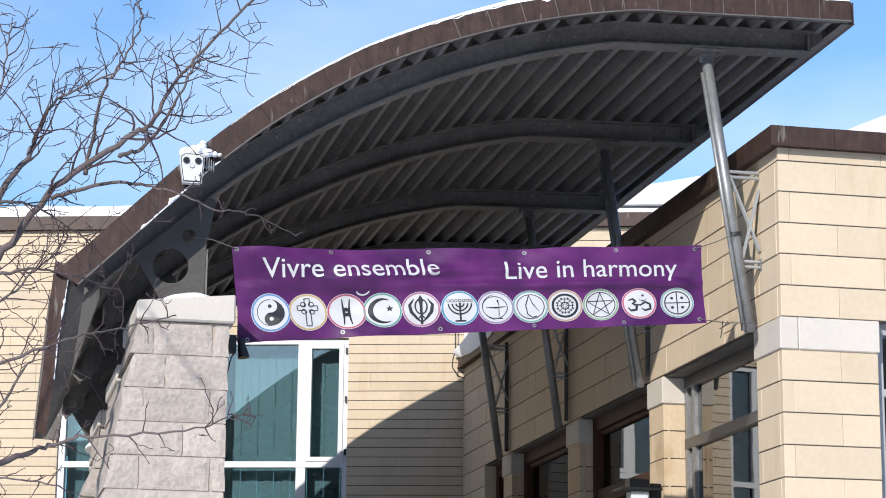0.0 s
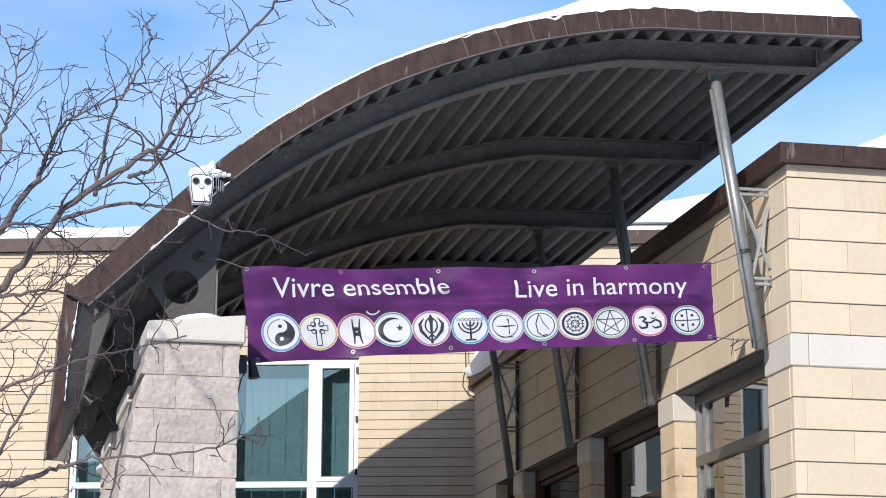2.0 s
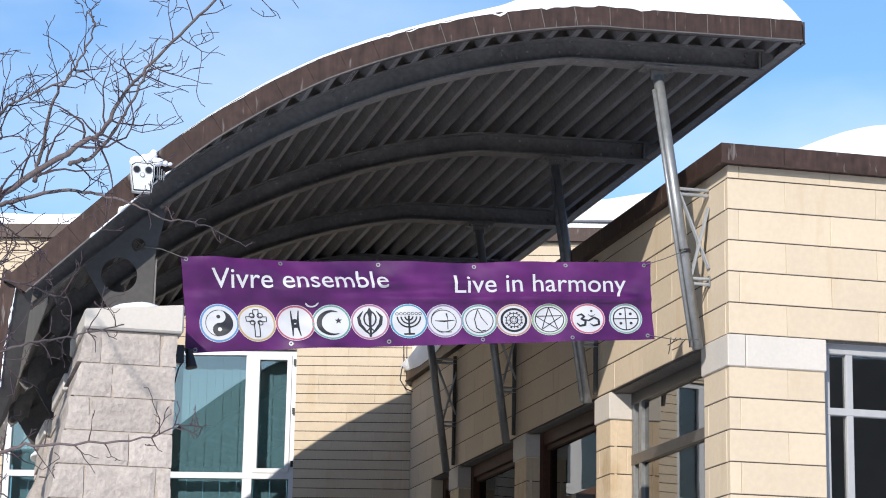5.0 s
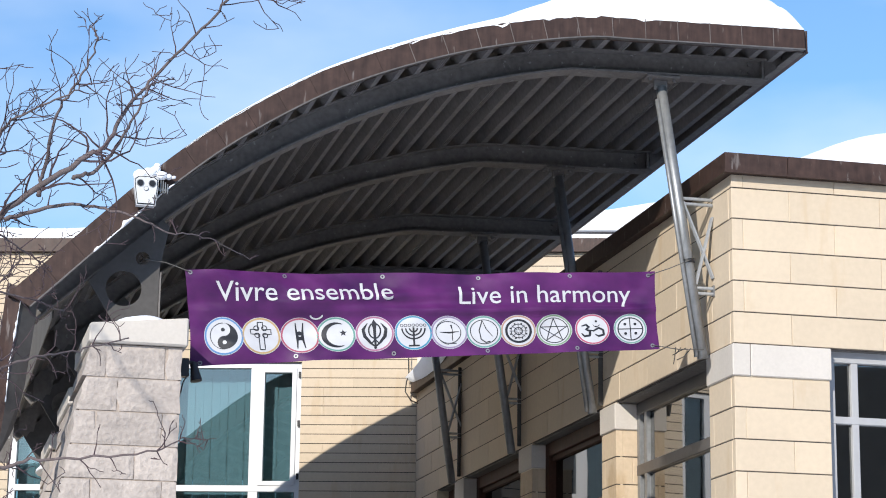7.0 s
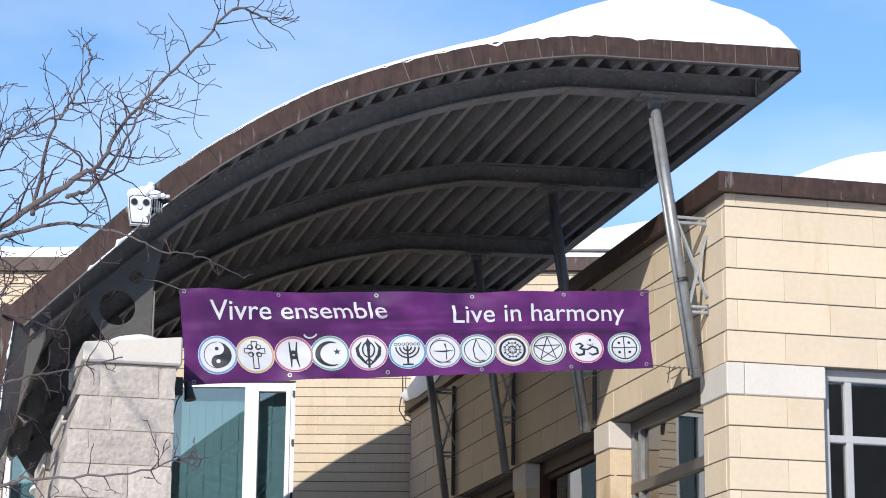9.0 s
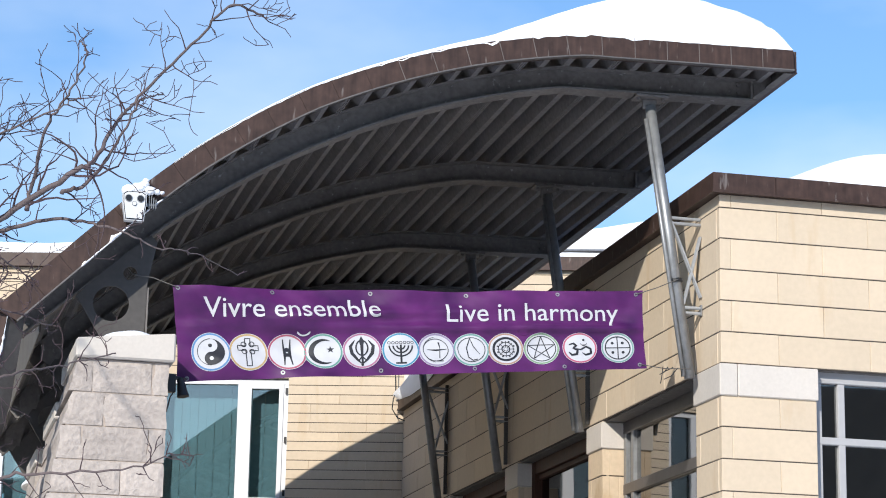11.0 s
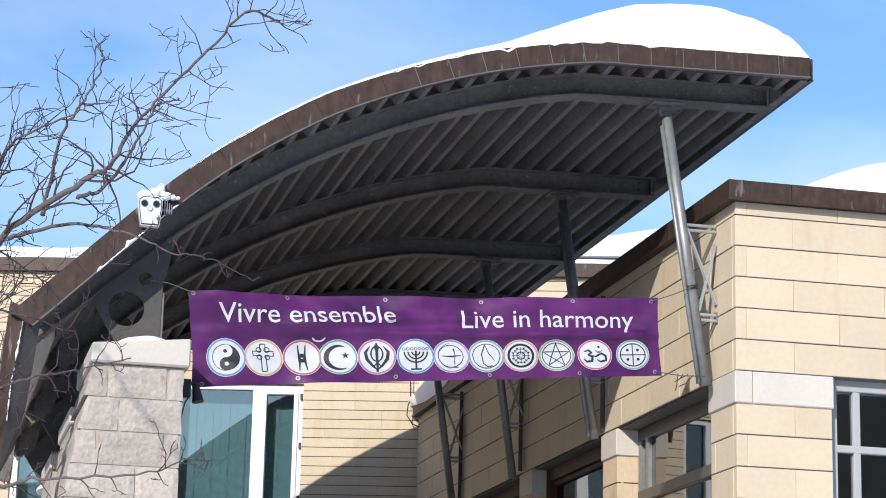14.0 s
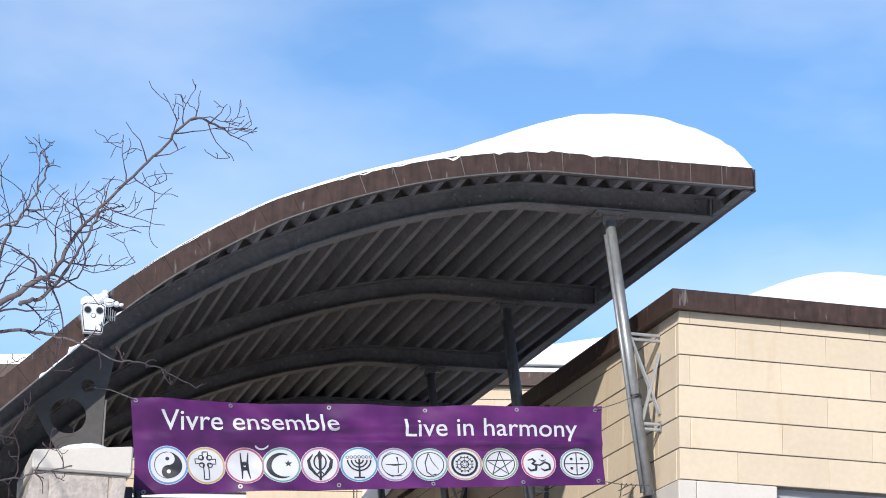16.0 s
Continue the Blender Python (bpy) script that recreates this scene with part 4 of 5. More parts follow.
cord([cloth(0.01, 0.03, 0.01), Vector((1.44, 13.20, 4.555)), Vector((1.32, 13.20, 4.565)), Vector((1.30, 13.25, 4.60))])
pc = post_at(4.80) + Vector((0, FRAMES[0] - 0.05, 0))
cord([cloth(0.985, 0.05, 0.01), cloth(0.985, 0.05, 0.01).lerp(pc, 0.5) - Vector((0, 0, 0.006)), pc])
pd = post_at(4.225) + Vector((0, FRAMES[0] - 0.04, 0))
cord([cloth(0.985, 0.95, 0.01), cloth(0.985, 0.95, 0.01).lerp(pd, 0.5) - Vector((0, 0, 0.012)), pd])
for k in range(5):
    q = cloth(0.985, 0.95, 0.01).lerp(pd, 0.45 + 0.1 * k)
    e = q + Vector((random.uniform(-0.13, 0.01), random.uniform(-0.03, 0.03), random.uniform(-0.17, -0.02)))
    cord([q, q.lerp(e, 0.5) + Vector((0, 0, random.uniform(-0.03, 0.03))), e], 0.003, "loose frayed cord end below the banner", WIRE)
p1 = Vector((1.57, 13.19, 3.96))
cord([cloth(0.02, 0.97, 0.01), p1, Vector((1.50, 13.2, 3.99))])

# ---- snow ----
HS = (0, 0.05, 0.12, 0.3, 0.5, 0.86, 1.09, 1.3, 1.42, 1.6, 1.85, 2.3, 2.7, 3.2, 4.0)
HH = (0.0, 0.095, 0.19, 0.278, 0.315, 0.318, 0.275, 0.21, 0.17, 0.115, 0.068, 0.030, 0.015, 0.010, 0.0)
bm = bmesh.new()
NS, NY = 150, 60
S1 = 4.0
top = []
for i in range(NS + 1):
    s = S1 * i / NS
    p, n = along(s)
    row = []
    for j in range(NY + 1):
        t = j / NY
        y = FRONT + 0.002 + (TAIL / RISE - FRONT - 0.03) * t ** 1.8
        h = float(np.interp(s, HS, HH))
        h *= 0.60 + 0.46 * min(1, ((y - FRONT) / 0.45)) ** 0.6
        h *= 1 + 0.22 * noise.noise((s * 2.2, y * 1.4, 1)) * (1 if h > 0.06 else 2.2)
        h *= min(1.0, max(0.12, (19.4 - y) / 2.0))
        o = 0.137 + 0.066 * min(1, max(0, (y - FRONT - 0.06) / 0.13)) * max(0.0, 1 - lift(p.x) / 0.066) * (1 if s > 0.02 else 0) + h
        if j == 0:
            o = 0.130 - (0.034 if 1.0 < s < 2.7 else 0.008) * max(0, noise.noise((s * 9, 2, 2)) + 0.4 * noise.noise((s * 27, 2, 5)))
            y -= 0.004
        if j == 1:
            o = 0.137 + h * (0.8 + 0.25 * noise.noise((s * 5, 0.3, 7)))
        o += lift(p.x)
        row.append(bm.verts.new(p + Vector((n.x * o, y, n.z * o))))
    top.append(row)
for a, b in zip(top, top[1:]):
    for j in range(NY):
        bm.faces.new((a[j], a[j + 1], b[j + 1], b[j]))
bmesh.ops.recalc_face_normals(bm, faces=bm.faces[:])
tagged(obj("canopy_snow", raised(bm), SNOW, smooth=True), "deep rounded bank of snow on the canopy roof", "snow")
# ragged snow lines caught on the ledge near the floodlight and down the turned end
for nm, s0, s1, o, w in (("ledge_snow", reach(1.44), reach(0.98), 0.0, 0.015),):
    bm = bmesh.new()
    rows = []
    for i in range(41):
        s = s0 + (s1 - s0) * i / 40
        p, n = along(s)
        k = w * max(0.12, 0.35 + 1.9 * noise.noise((s * 12, 3, o)) + 0.8 * noise.noise((s * 37, 5, o))) * math.sin(math.pi * i / 40) ** 0.4
        rows.append([bm.verts.new(p + n * (o + a + lift(p.x)) + Vector((0, FRONT + b, 0))) for a, b in ((-0.004, -0.012), (k, -0.014), (k, 0.02), (-0.004, 0.02))])
    for a, b in zip(rows, rows[1:]):
        for j in range(4):
            bm.faces.new((a[j], a[(j + 1) % 4], b[(j + 1) % 4], b[j]))
    bmesh.ops.recalc_face_normals(bm, faces=bm.faces[:])
    tagged(obj(nm, raised(bm), SNOW, smooth=True), "ragged line of snow caught on the canopy ledge", "snow")

# a ragged strip of snow in the crease of the turned-down end
bm = bmesh.new()
rows = []
for i in range(31):
    z = 4.225 - 0.60 * i / 30
    x = float(np.interp(-z, [-q[1] for q in CREASE], [q[0] for q in CREASE]))
    k = 0.011 * max(0.1, 0.45 + 1.6 * noise.noise((z * 15, 5, 1)) + 0.9 * noise.noise((z * 41, 2, 1))) * math.sin(math.pi * (i + 0.5) / 31) ** 0.4
    rows.append([bm.verts.new((x + a, 12.95 + b, z)) for a, b in ((-k, -0.004 + k), (0, -0.012), (k, -0.004 + k), (0, 0.01))])
for a, b in zip(rows, rows[1:]):
    for j in range(4):
        bm.faces.new((a[j], a[(j + 1) % 4], b[(j + 1) % 4], b[j]))
bmesh.ops.recalc_face_normals(bm, faces=bm.faces[:])
tagged(obj("crease_snow", bm, SNOW, smooth=True), "ragged strip of snow in the canopy's folded end", "snow")


def mound(name, cx, cy, z0, rx, ry, h, label, n=36):
    bm = bmesh.new()
    bmesh.ops.create_uvsphere(bm, u_segments=n, v_segments=n // 2, radius=1)
    bmesh.ops.bisect_plane(bm, geom=bm.verts[:] + bm.edges[:] + bm.faces[:], plane_co=(0, 0, -0.02), plane_no=(0, 0, -1), clear_outer=True)
    for v in bm.verts:
        v.co = Vector((cx + v.co.x * rx, cy + v.co.y * ry, z0 + v.co.z * h * (1 + 0.15 * noise.noise(v.co * 2.0))))
    return tagged(obj(name, bm, SNOW, smooth=True), label, "snow")


mound("roof_snow", 7.2, 15.6, 5.29, 1.85, 2.2, 0.98, "large rounded drift of snow on the wing roof")

# ---- roofs and enclosing walls ----
roof_wing = tagged(obj("roof_wing", boxes(((XS + 0.362, YF + 0.462, 5.10), (8.98, 19.9, 5.28))), SNOW), "flat snow-covered roof of the wing", "roof", kind="structure")
# the left wall is added out of view to hold low sky light off the entrance
tagged(obj("wall_sky_block", boxes(((-22.5, 9, 0), (-22, 60, 14))), STREET), "unseen plain wall added to block low sky light from the left", "wall", kind="structure")
tagged(obj("wall_street", boxes(((-60, -30.5, 0), (60, -30, 12.5))), STREET), "plain wall closing the far side of the street", "wall", kind="structure")
tagged(obj("wall_wing_east", boxes(((8.7, YF + 0.452, 0), (9.0, 20.2, 5.098))), BUFFJOIN), "plain buff end wall of the wing", "wall", kind="structure")
# backing wall added behind the glazing, coloured dark for an unlit room
tagged(obj("wall_wing_room", boxes(((XS + 1.6, YF + 0.46, 0), (XS + 1.7, 19.9, 5.098))), ROOM), "inner wall behind the entrance glazing, its dimness put into the colour", "wall", kind="structure")
bm = bmesh.new()
back_box(bm, -9.0, 7.0, -7.0, -0.452, 6.60, 6.86)
bmesh.ops.recalc_face_normals(bm, faces=bm.faces[:])
tagged(obj("roof_back", bm, SNOW), "flat snow-covered roof of the main building", "roof", kind="structure")
bm = bmesh.new()
NU_ = 60
vs = []
for i in range(NU_ + 1):
    u = -9 + 16 * i / NU_
    row = []
    for o, h in ((0.055, 0.0), (0.05, 0.85), (-0.1, 1.0), (-0.6, 1.05), (-3.0, 1.3)):
        row.append(bm.verts.new(back(u, o, 6.902 + h * (0.125 - 0.075 * min(1, max(0, u + 0.3)) + 0.025 * noise.noise((u * 1.7, o, 4))))))
    vs.append(row)
for a, b in zip(vs, vs[1:]):
    for j in range(4):
        bm.faces.new((a[j], a[j + 1], b[j + 1], b[j]))
bmesh.ops.recalc_face_normals(bm, faces=bm.faces[:])
tagged(obj("parapet_snow", bm, SNOW, smooth=True), "even layer of snow along the tall back wall", "snow")
# upper pale roof behind the parapet, under snow
upper = thing("upper_roof", "pale metal upper roof under snow behind the parapet", "roof")
for name, u0, u1, o0, o1, z0, z1, m in (("fascia_band", 1.3, 6.8, -4.0, -1.2, 7.285, 7.355, WHITEFRAME), ("shadow_gap", 1.35, 6.75, -3.9, -1.28, 7.0, 7.283, DARKSTEEL), ("upper_band", 1.7, 6.8, -4.0, -1.45, 7.375, 7.56, WHITEFRAME)):
    bm = bmesh.new()
    back_box(bm, u0, u1, o0, o1, z0, z1)
    bmesh.ops.recalc_face_normals(bm, faces=bm.faces[:])
    part(name, bm, m, upper)
bm = bmesh.new()
vs = []
for i in range(25):
    u = 1.8 + 5.0 * i / 24
    h = 0.03 + 0.20 * min(1, (u - 1.8) / 1.0) + 0.03 * noise.noise((u * 2, 1, 1))
    vs.append([bm.verts.new(back(u, o, 7.562 + h * k)) for o, k in ((-1.55, 0), (-1.6, 0.8), (-1.9, 1.0), (-4.0, 1.2))])
for a, b in zip(vs, vs[1:]):
    for j in range(3):
        bm.faces.new((a[j], a[j + 1], b[j + 1], b[j]))
bmesh.ops.recalc_face_normals(bm, faces=bm.faces[:])
part("snow_layer", bm, SNOW, upper, "white snow", True)
bm = bmesh.new()
for u0, u1, o0, o1 in ((-9.0, 7.0, -7.0, -6.7), (-9.0, -8.7, -6.7, -0.402), (6.7, 7.0, -6.7, -0.402)):
    back_box(bm, u0, u1, o0, o1, 0 if u1 < 6.9 else 5.3, 6.598)
bmesh.ops.recalc_face_normals(bm, faces=bm.faces[:])
tagged(obj("wall_back_rear", bm, BUFFJOIN), "plain buff rear walls closing the main building", "wall", kind="structure")

# ---- windows and doors ----
def pane(name, lo, hi, parent, mat=GLASS):
    ob = part(name, boxes((lo, hi)), mat, parent)
    ob.visible_shadow = False
    return ob


# wing front window
win = thing("window_1", "pale grey framed window with dark reflecting panes", "window", kind="structure")
fy0, fy1 = YF + 0.075, YF + 0.135
for a, b in ((5.605, 5.665), (5.775, 5.822), (6.40, 6.447), (6.94, 6.998)):
    part("mullion", boxes(((a, fy0, 0.9), (b, fy1, HEAD - 0.075)), bevel=0.004), GREYFRAME, win)
for z0, z1 in ((0.84, 0.9), (2.30, 2.35), (3.755, 3.802), (HEAD - 0.075, HEAD + 0.01)):
    part("transom", boxes(((5.605, fy0 - 0.003, z0), (6.998, fy1 + 0.003, z1)), bevel=0.004), GREYFRAME, win)
for a, b in ((5.665, 5.775), (5.822, 6.40), (6.447, 6.94)):
    for z0, z1 in ((0.9, 2.30), (2.35, 3.755), (3.802, HEAD - 0.075)):
        pane("glass_pane", (a, fy0 + 0.03, z0), (b, fy0 + 0.036, z1), win, DARKGLASS)
part("head_trim", boxes(((5.605, YF + 0.02, HEAD - 0.006), (7.0, YF + 0.08, HEAD + 0.008))), DARKSTEEL, win)
part("sill_wall", boxes(((5.605, YF + 0.02, 0), (6.998, YF + 0.4, 0.838))), BUFFJOIN, win)

# wing side window, in the first bay
win = thing("window_2", "dark bronze framed window reflecting the building opposite", "window", kind="structure")
gx = XS + 0.185
Y0, Y1 = YF + 0.47, PILS[0][0] - 0.012
for a, b in ((Y0, Y0 + 0.06), (13.62, 13.72), (15.12, 15.18), (Y1 - 0.06, Y1)):
    part("mullion", boxes(((gx - 0.03, a, 0.4), (gx + 0.04, b, HEAD - 0.08)), bevel=0.004), POST, win, "silver-grey metal mullion")
for z0, z1 in ((0.34, 0.4), (3.68, 3.76), (HEAD - 0.10, HEAD - 0.014)):
    part("transom", boxes(((gx - 0.033, Y0, z0), (gx + 0.043, Y1, z1)), bevel=0.004), BRONZEFRAME, win)
for a, b in ((Y0 + 0.06, 13.62), (13.72, 15.12), (15.18, Y1 - 0.06)):
    for z0, z1 in ((0.4, 3.68), (3.76, HEAD - 0.10)):
        ob = pane("glass_pane", (gx, a, z0), (gx + 0.006, b, z1), win, DARKGLASS)
part("sill_wall", boxes(((XS + 0.03, Y0, 0), (XS + 0.33, Y1, 0.338))), BUFFJOIN, win)

# entrance doors in the next bays
for k, (a, b) in enumerate(((PILS[0][1] + 0.012, PILS[1][0] - 0.012), (PILS[1][1] + 0.012, PILS[2][0] - 0.012), (PILS[2][1] + 0.012, 20.89))):
    door = thing("door_%d" % (k + 1), "tall red-brown wooden entrance door with a glazed transom", "door", kind="structure")
    dx = XS + 0.16
    mid = (a + b) / 2
    for y0, y1 in ((a, a + 0.10), (b - 0.10, b)):
        part("door_jamb", boxes(((dx - 0.05, y0, 0), (dx + 0.06, y1, HEAD - 0.013)), bevel=0.004), WOOD, door)
    part("door_head", boxes(((dx - 0.05, a + 0.10, 4.10), (dx + 0.06, b - 0.10, HEAD - 0.013)), bevel=0.004), WOOD, door)
    part("door_head_bead", boxes(((dx - 0.02, a + 0.10, 4.06), (dx + 0.05, b - 0.10, 4.098)), bevel=0.004), WOOD, door)
    part("door_transom", boxes(((dx - 0.04, a + 0.10, 3.50), (dx + 0.06, b - 0.10, 3.62)), bevel=0.004), WOOD, door)
    pane("glass_pane", (dx + 0.01, a + 0.16, 3.62), (dx + 0.016, b - 0.10, 4.06), door, DARKGLASS)
    part("glazing_bead", boxes(((dx - 0.005, a + 0.10, 3.62), (dx + 0.03, a + 0.16, 4.06)), bevel=0.004), GREYFRAME, door)
    for y0, y1 in ((a + 0.104, mid - 0.003), (mid + 0.003, b - 0.104)):
        leaf = part("door_leaf", boxes(((dx + 0.02, y0, 0.02), (dx + 0.06, y1, 3.497))), WOOD, door)
        z = 0.05
        while z < 3.45:
            part("door_board", boxes(((dx + 0.004, y0 + 0.02, z), (dx + 0.021, y1 - 0.02, min(z + 0.22, 3.48))), bevel=0.004), WOOD, leaf)
            z += 0.235
    part("door_handle", tubes((((dx - 0.05, mid + 0.08, 1.5), (dx - 0.05, mid + 0.08, 2.1)), 0.016)), POST, door, "upright steel pull handle")

# tall white windows of the main building, with fabric blinds behind them
def back_part(name, pieces, mat, parent, label=""):
    bm = bmesh.new()
    for q in pieces:
        back_box(bm, *q)
    bmesh.ops.recalc_face_normals(bm, faces=bm.faces[:])
    return part(name, bm, mat, parent, label)


ZT0, ZT1, SASH = 4.31, 4.37, 0.045


def tall_window(name, left, right, posts, sash):
    """White frame from left to right with posts between, blinds behind; sash: the last bay opens."""
    win = thing(name, "tall white framed window with pale teal blinds behind", "window", kind="structure")
    mull = ((left + 0.003, left + 0.07), *posts, (right - 0.05, right - 0.003))
    for a, b in mull:
        back_part("mullion", [(a, b, -0.11, -0.03, WB, WT - 0.003)], WHITEFRAME, win)
    for z0, z1 in ((WB + 0.003, WB + 0.06), (3.0, 3.05), (ZT0, ZT1), (WT - 0.055, WT - 0.003)):
        back_part("transom", [(left + 0.004, right - 0.004, -0.113, -0.027, z0, z1)], WHITEFRAME, win)
    for (a0, a), (b, b1) in zip(mull, mull[1:]):
        for z0, z1 in ((WB + 0.06, 3.0), (3.05, ZT0), (ZT1, WT - 0.055)):
            if sash and b1 > right - 0.1 and z0 > 4:
                leaf = back_part("casement", [(a, a + SASH, -0.10, -0.018, z0, z1), (b - SASH, b, -0.10, -0.018, z0, z1), (a + SASH, b - SASH, -0.10, -0.018, z0, z0 + SASH), (a + SASH, b - SASH, -0.10, -0.018, z1 - SASH, z1)], WHITEFRAME, win, "white opening sash")
                for zz in (z0 + 0.06, (z0 + z1) / 2, z1 - 0.1):
                    back_part("hinge", [(b + 0.02, b + 0.045, -0.02, 0.0, zz, zz + 0.06)], BLACKPLASTIC, leaf)
            back_part("glass_pane", [(a, b, -0.075, -0.069, z0, z1)], GLASS, win).visible_shadow = False
    u, k = left + 0.05, 0
    while u < right - 0.05:
        back_part("blind_slat", [(u, min(u + 0.082, right - 0.02), -0.26 + 0.01 * (k % 2), -0.25 + 0.01 * (k % 2), WB, WT)], BLIND, win)
        u += 0.085
        k += 1
    back_part("reveal_side", [(right - 0.002, right + 0.008, -0.4, -0.006, WB, WT)], WHITEFRAME, win)


tall_window("window_3", PR, WR, ((-1.685, -1.59),), True)
tall_window("window_4", WL, PL, ((-3.25, -3.17),), False)

# ---- lamps ----
def floodlight():
    e = thing("floodlight", "white twin-lens security floodlight dusted with snow", "light")
    x, z, y = 1.238, 4.815, 12.53
    outline = [(-0.068, 0.075), (-0.045, 0.092), (0.045, 0.092), (0.070, 0.075), (0.070, 0.02), (0.058, -0.085), (-0.050, -0.085), (-0.066, 0.02)]
    def plate(loop, y0, thick):
        bm = flat_shape([loop], thick)
        for v in bm.verts:
            v.co = Vector((x + v.co.x, y0 + v.co.z, z + v.co.y))
        return bm
    body = part("housing", plate(outline, y + 0.02, 0.05), WHITEPLASTIC, e)
    part("gasket", plate([(a * 0.93, b * 0.93) for a, b in outline], y - 0.006, 0.006), BLACKPLASTIC, e)
    part("face", plate([(a * 0.87, b * 0.87) for a, b in outline], y - 0.010, 0.008), WHITEPLASTIC, e)
    for cx, cz, r in ((-0.034, 0.043, 0.017), (0.034, 0.043, 0.017), (0.0, 0.012, 0.011)):
        bezel = part("bezel", plate(ring(cx, cz, r * 1.25, 20), y - 0.015, 0.006), POST, e)
        part("lens", plate(ring(cx, cz, r, 20), y - 0.019, 0.004), BLACKPLASTIC if r > 0.015 else WHITEPLASTIC, bezel)
    part("arm", boxes(((x + 0.03, y + 0.04, z - 0.03), (x + 0.06, y + 0.12, z + 0.02))), WHITEPLASTIC, e)
    for i in range(4):
        part("fin", boxes(((x + 0.085 + 0.013 * i, y + 0.02, z + 0.0), (x + 0.090 + 0.013 * i, y + 0.06, z + 0.085 - 0.01 * i))), POST, e)
    part("fin_bar", boxes(((x + 0.06, y + 0.03, z + 0.015), (x + 0.135, y + 0.05, z + 0.03))), POST, e)
    bm = bmesh.new()
    for dx, dz, r in ((-0.03, 0.10, 0.045), (0.02, 0.115, 0.045), (0.055, 0.14, 0.030), (0.065, 0.165, 0.020), (0.09, 0.105, 0.035), (0.13, 0.10, 0.022), (0.16, 0.10, 0.014)):
        m = Matrix.Translation((x + dx, y + 0.03, z + dz)) @ Matrix.Diagonal((r, r, r * 0.75, 1))
        bmesh.ops.create_icosphere(bm, subdivisions=2, radius=1, matrix=m)
    for v in bm.verts:
        v.co += Vector((0.006, 0, 0.006)) * noise.noise(v.co * 30)
    part("snow", bm, SNOW, e, "clump of snow", True)
    e.matrix_world = Matrix.Translation(Vector(EYE) * (1 - RISE)) @ Matrix.Scale(RISE, 4)
floodlight()

spot = thing("spotlight", "small black spotlight fixed to the stone pier", "light")
part("bracket", boxes(((1.512, 13.14, 3.86), (1.60, 13.2, 3.97)), bevel=0.004), BLACKPLASTIC, spot)
part("arm", tubes((((1.60, 13.17, 3.95), (1.635, 13.17, 3.945)), 0.012)), BLACKPLASTIC, spot)
part("shade", tubes((((1.628, 13.17, 3.95), (1.634, 13.17, 3.92), (1.648, 13.16, 3.838)), [0.020, 0.023, 0.036]), sides=16), BLACKPLASTIC, spot)
part("cable", tubes((((1.60, 13.16, 3.88), (1.57, 13.15, 3.83), (1.55, 13.15, 3.74)), 0.004), sides=6), BLACKPLASTIC, spot)

# cable loop and gutter end at the far end of the wing's coping
tagged(obj("loose_cable", tubes(([(XS - 0.02, 21.7, 5.18), (XS - 0.09, 21.72, 5.21), (XS - 0.14, 21.75, 5.30), (XS - 0.13, 21.75, 5.40), (XS - 0.10, 21.78, 5.47), (XS - 0.10, 21.80, 5.62), (XS - 0.10, 21.80, 5.8)], 0.006), sides=6), WIRE), "thin dark cable looping from the coping up the wall", "cable")
bm = bmesh.new()
vs = []
for i in range(31):
    y = 20.3 + 1.5 * i / 30
    h = 0.24 * math.sin(math.pi * min(1, i / 30 * 0.95 + 0.02)) ** 0.5 * (1 + 0.2 * noise.noise((y * 3, 0, 1)))
    vs.append([bm.verts.new((XS + a, y, TOP + 0.127 + h * k)) for a, k in ((-0.07, -0.3), (-0.13, 0.25), (-0.02, 1), (0.36, 1.2))])
for a, b in zip(vs, vs[1:]):
    for j in range(3):
        bm.faces.new((a[j], a[j + 1], b[j + 1], b[j]))
bmesh.ops.recalc_face_normals(bm, faces=bm.faces[:])
tagged(obj("coping_snow", bm, SNOW, smooth=True), "snow lying on the coping of the wing", "snow")

# ---- bare tree ----
TREE_Y = 9.0
tree = thing("bare_tree", "leafless tree with grey-brown limbs and fine winter twigs", "tree")
rnd = random.Random(11)


def grow(bm, p, d, r, length, depth):
    """A crooked twig with alternate side shoots."""
    n = max(4, int(length / 0.040))
    pts, rad = [p], [r]
    for i in range(n):
        d = (d + Vector((rnd.gauss(0, 0.26), rnd.gauss(0, 0.18), rnd.gauss(0.03, 0.26)))).normalized()
        p = p + d * length / n
        pts.append(p)
        rad.append(max(0.0016, r * (1 - 0.72 * (i + 1) / n)))
        if depth > 0 and rnd.random() < 0.33:
            side = Vector((rnd.uniform(-1, 1), rnd.uniform(-0.7, 0.7), rnd.uniform(-0.5, 1))).normalized()
            grow(bm, p, (d * 0.55 + side * 0.8).normalized(), max(0.0018, rad[-1] * 0.68), length * rnd.uniform(0.3, 0.62), depth - 1)
    tube(bm, pts, rad, 5)


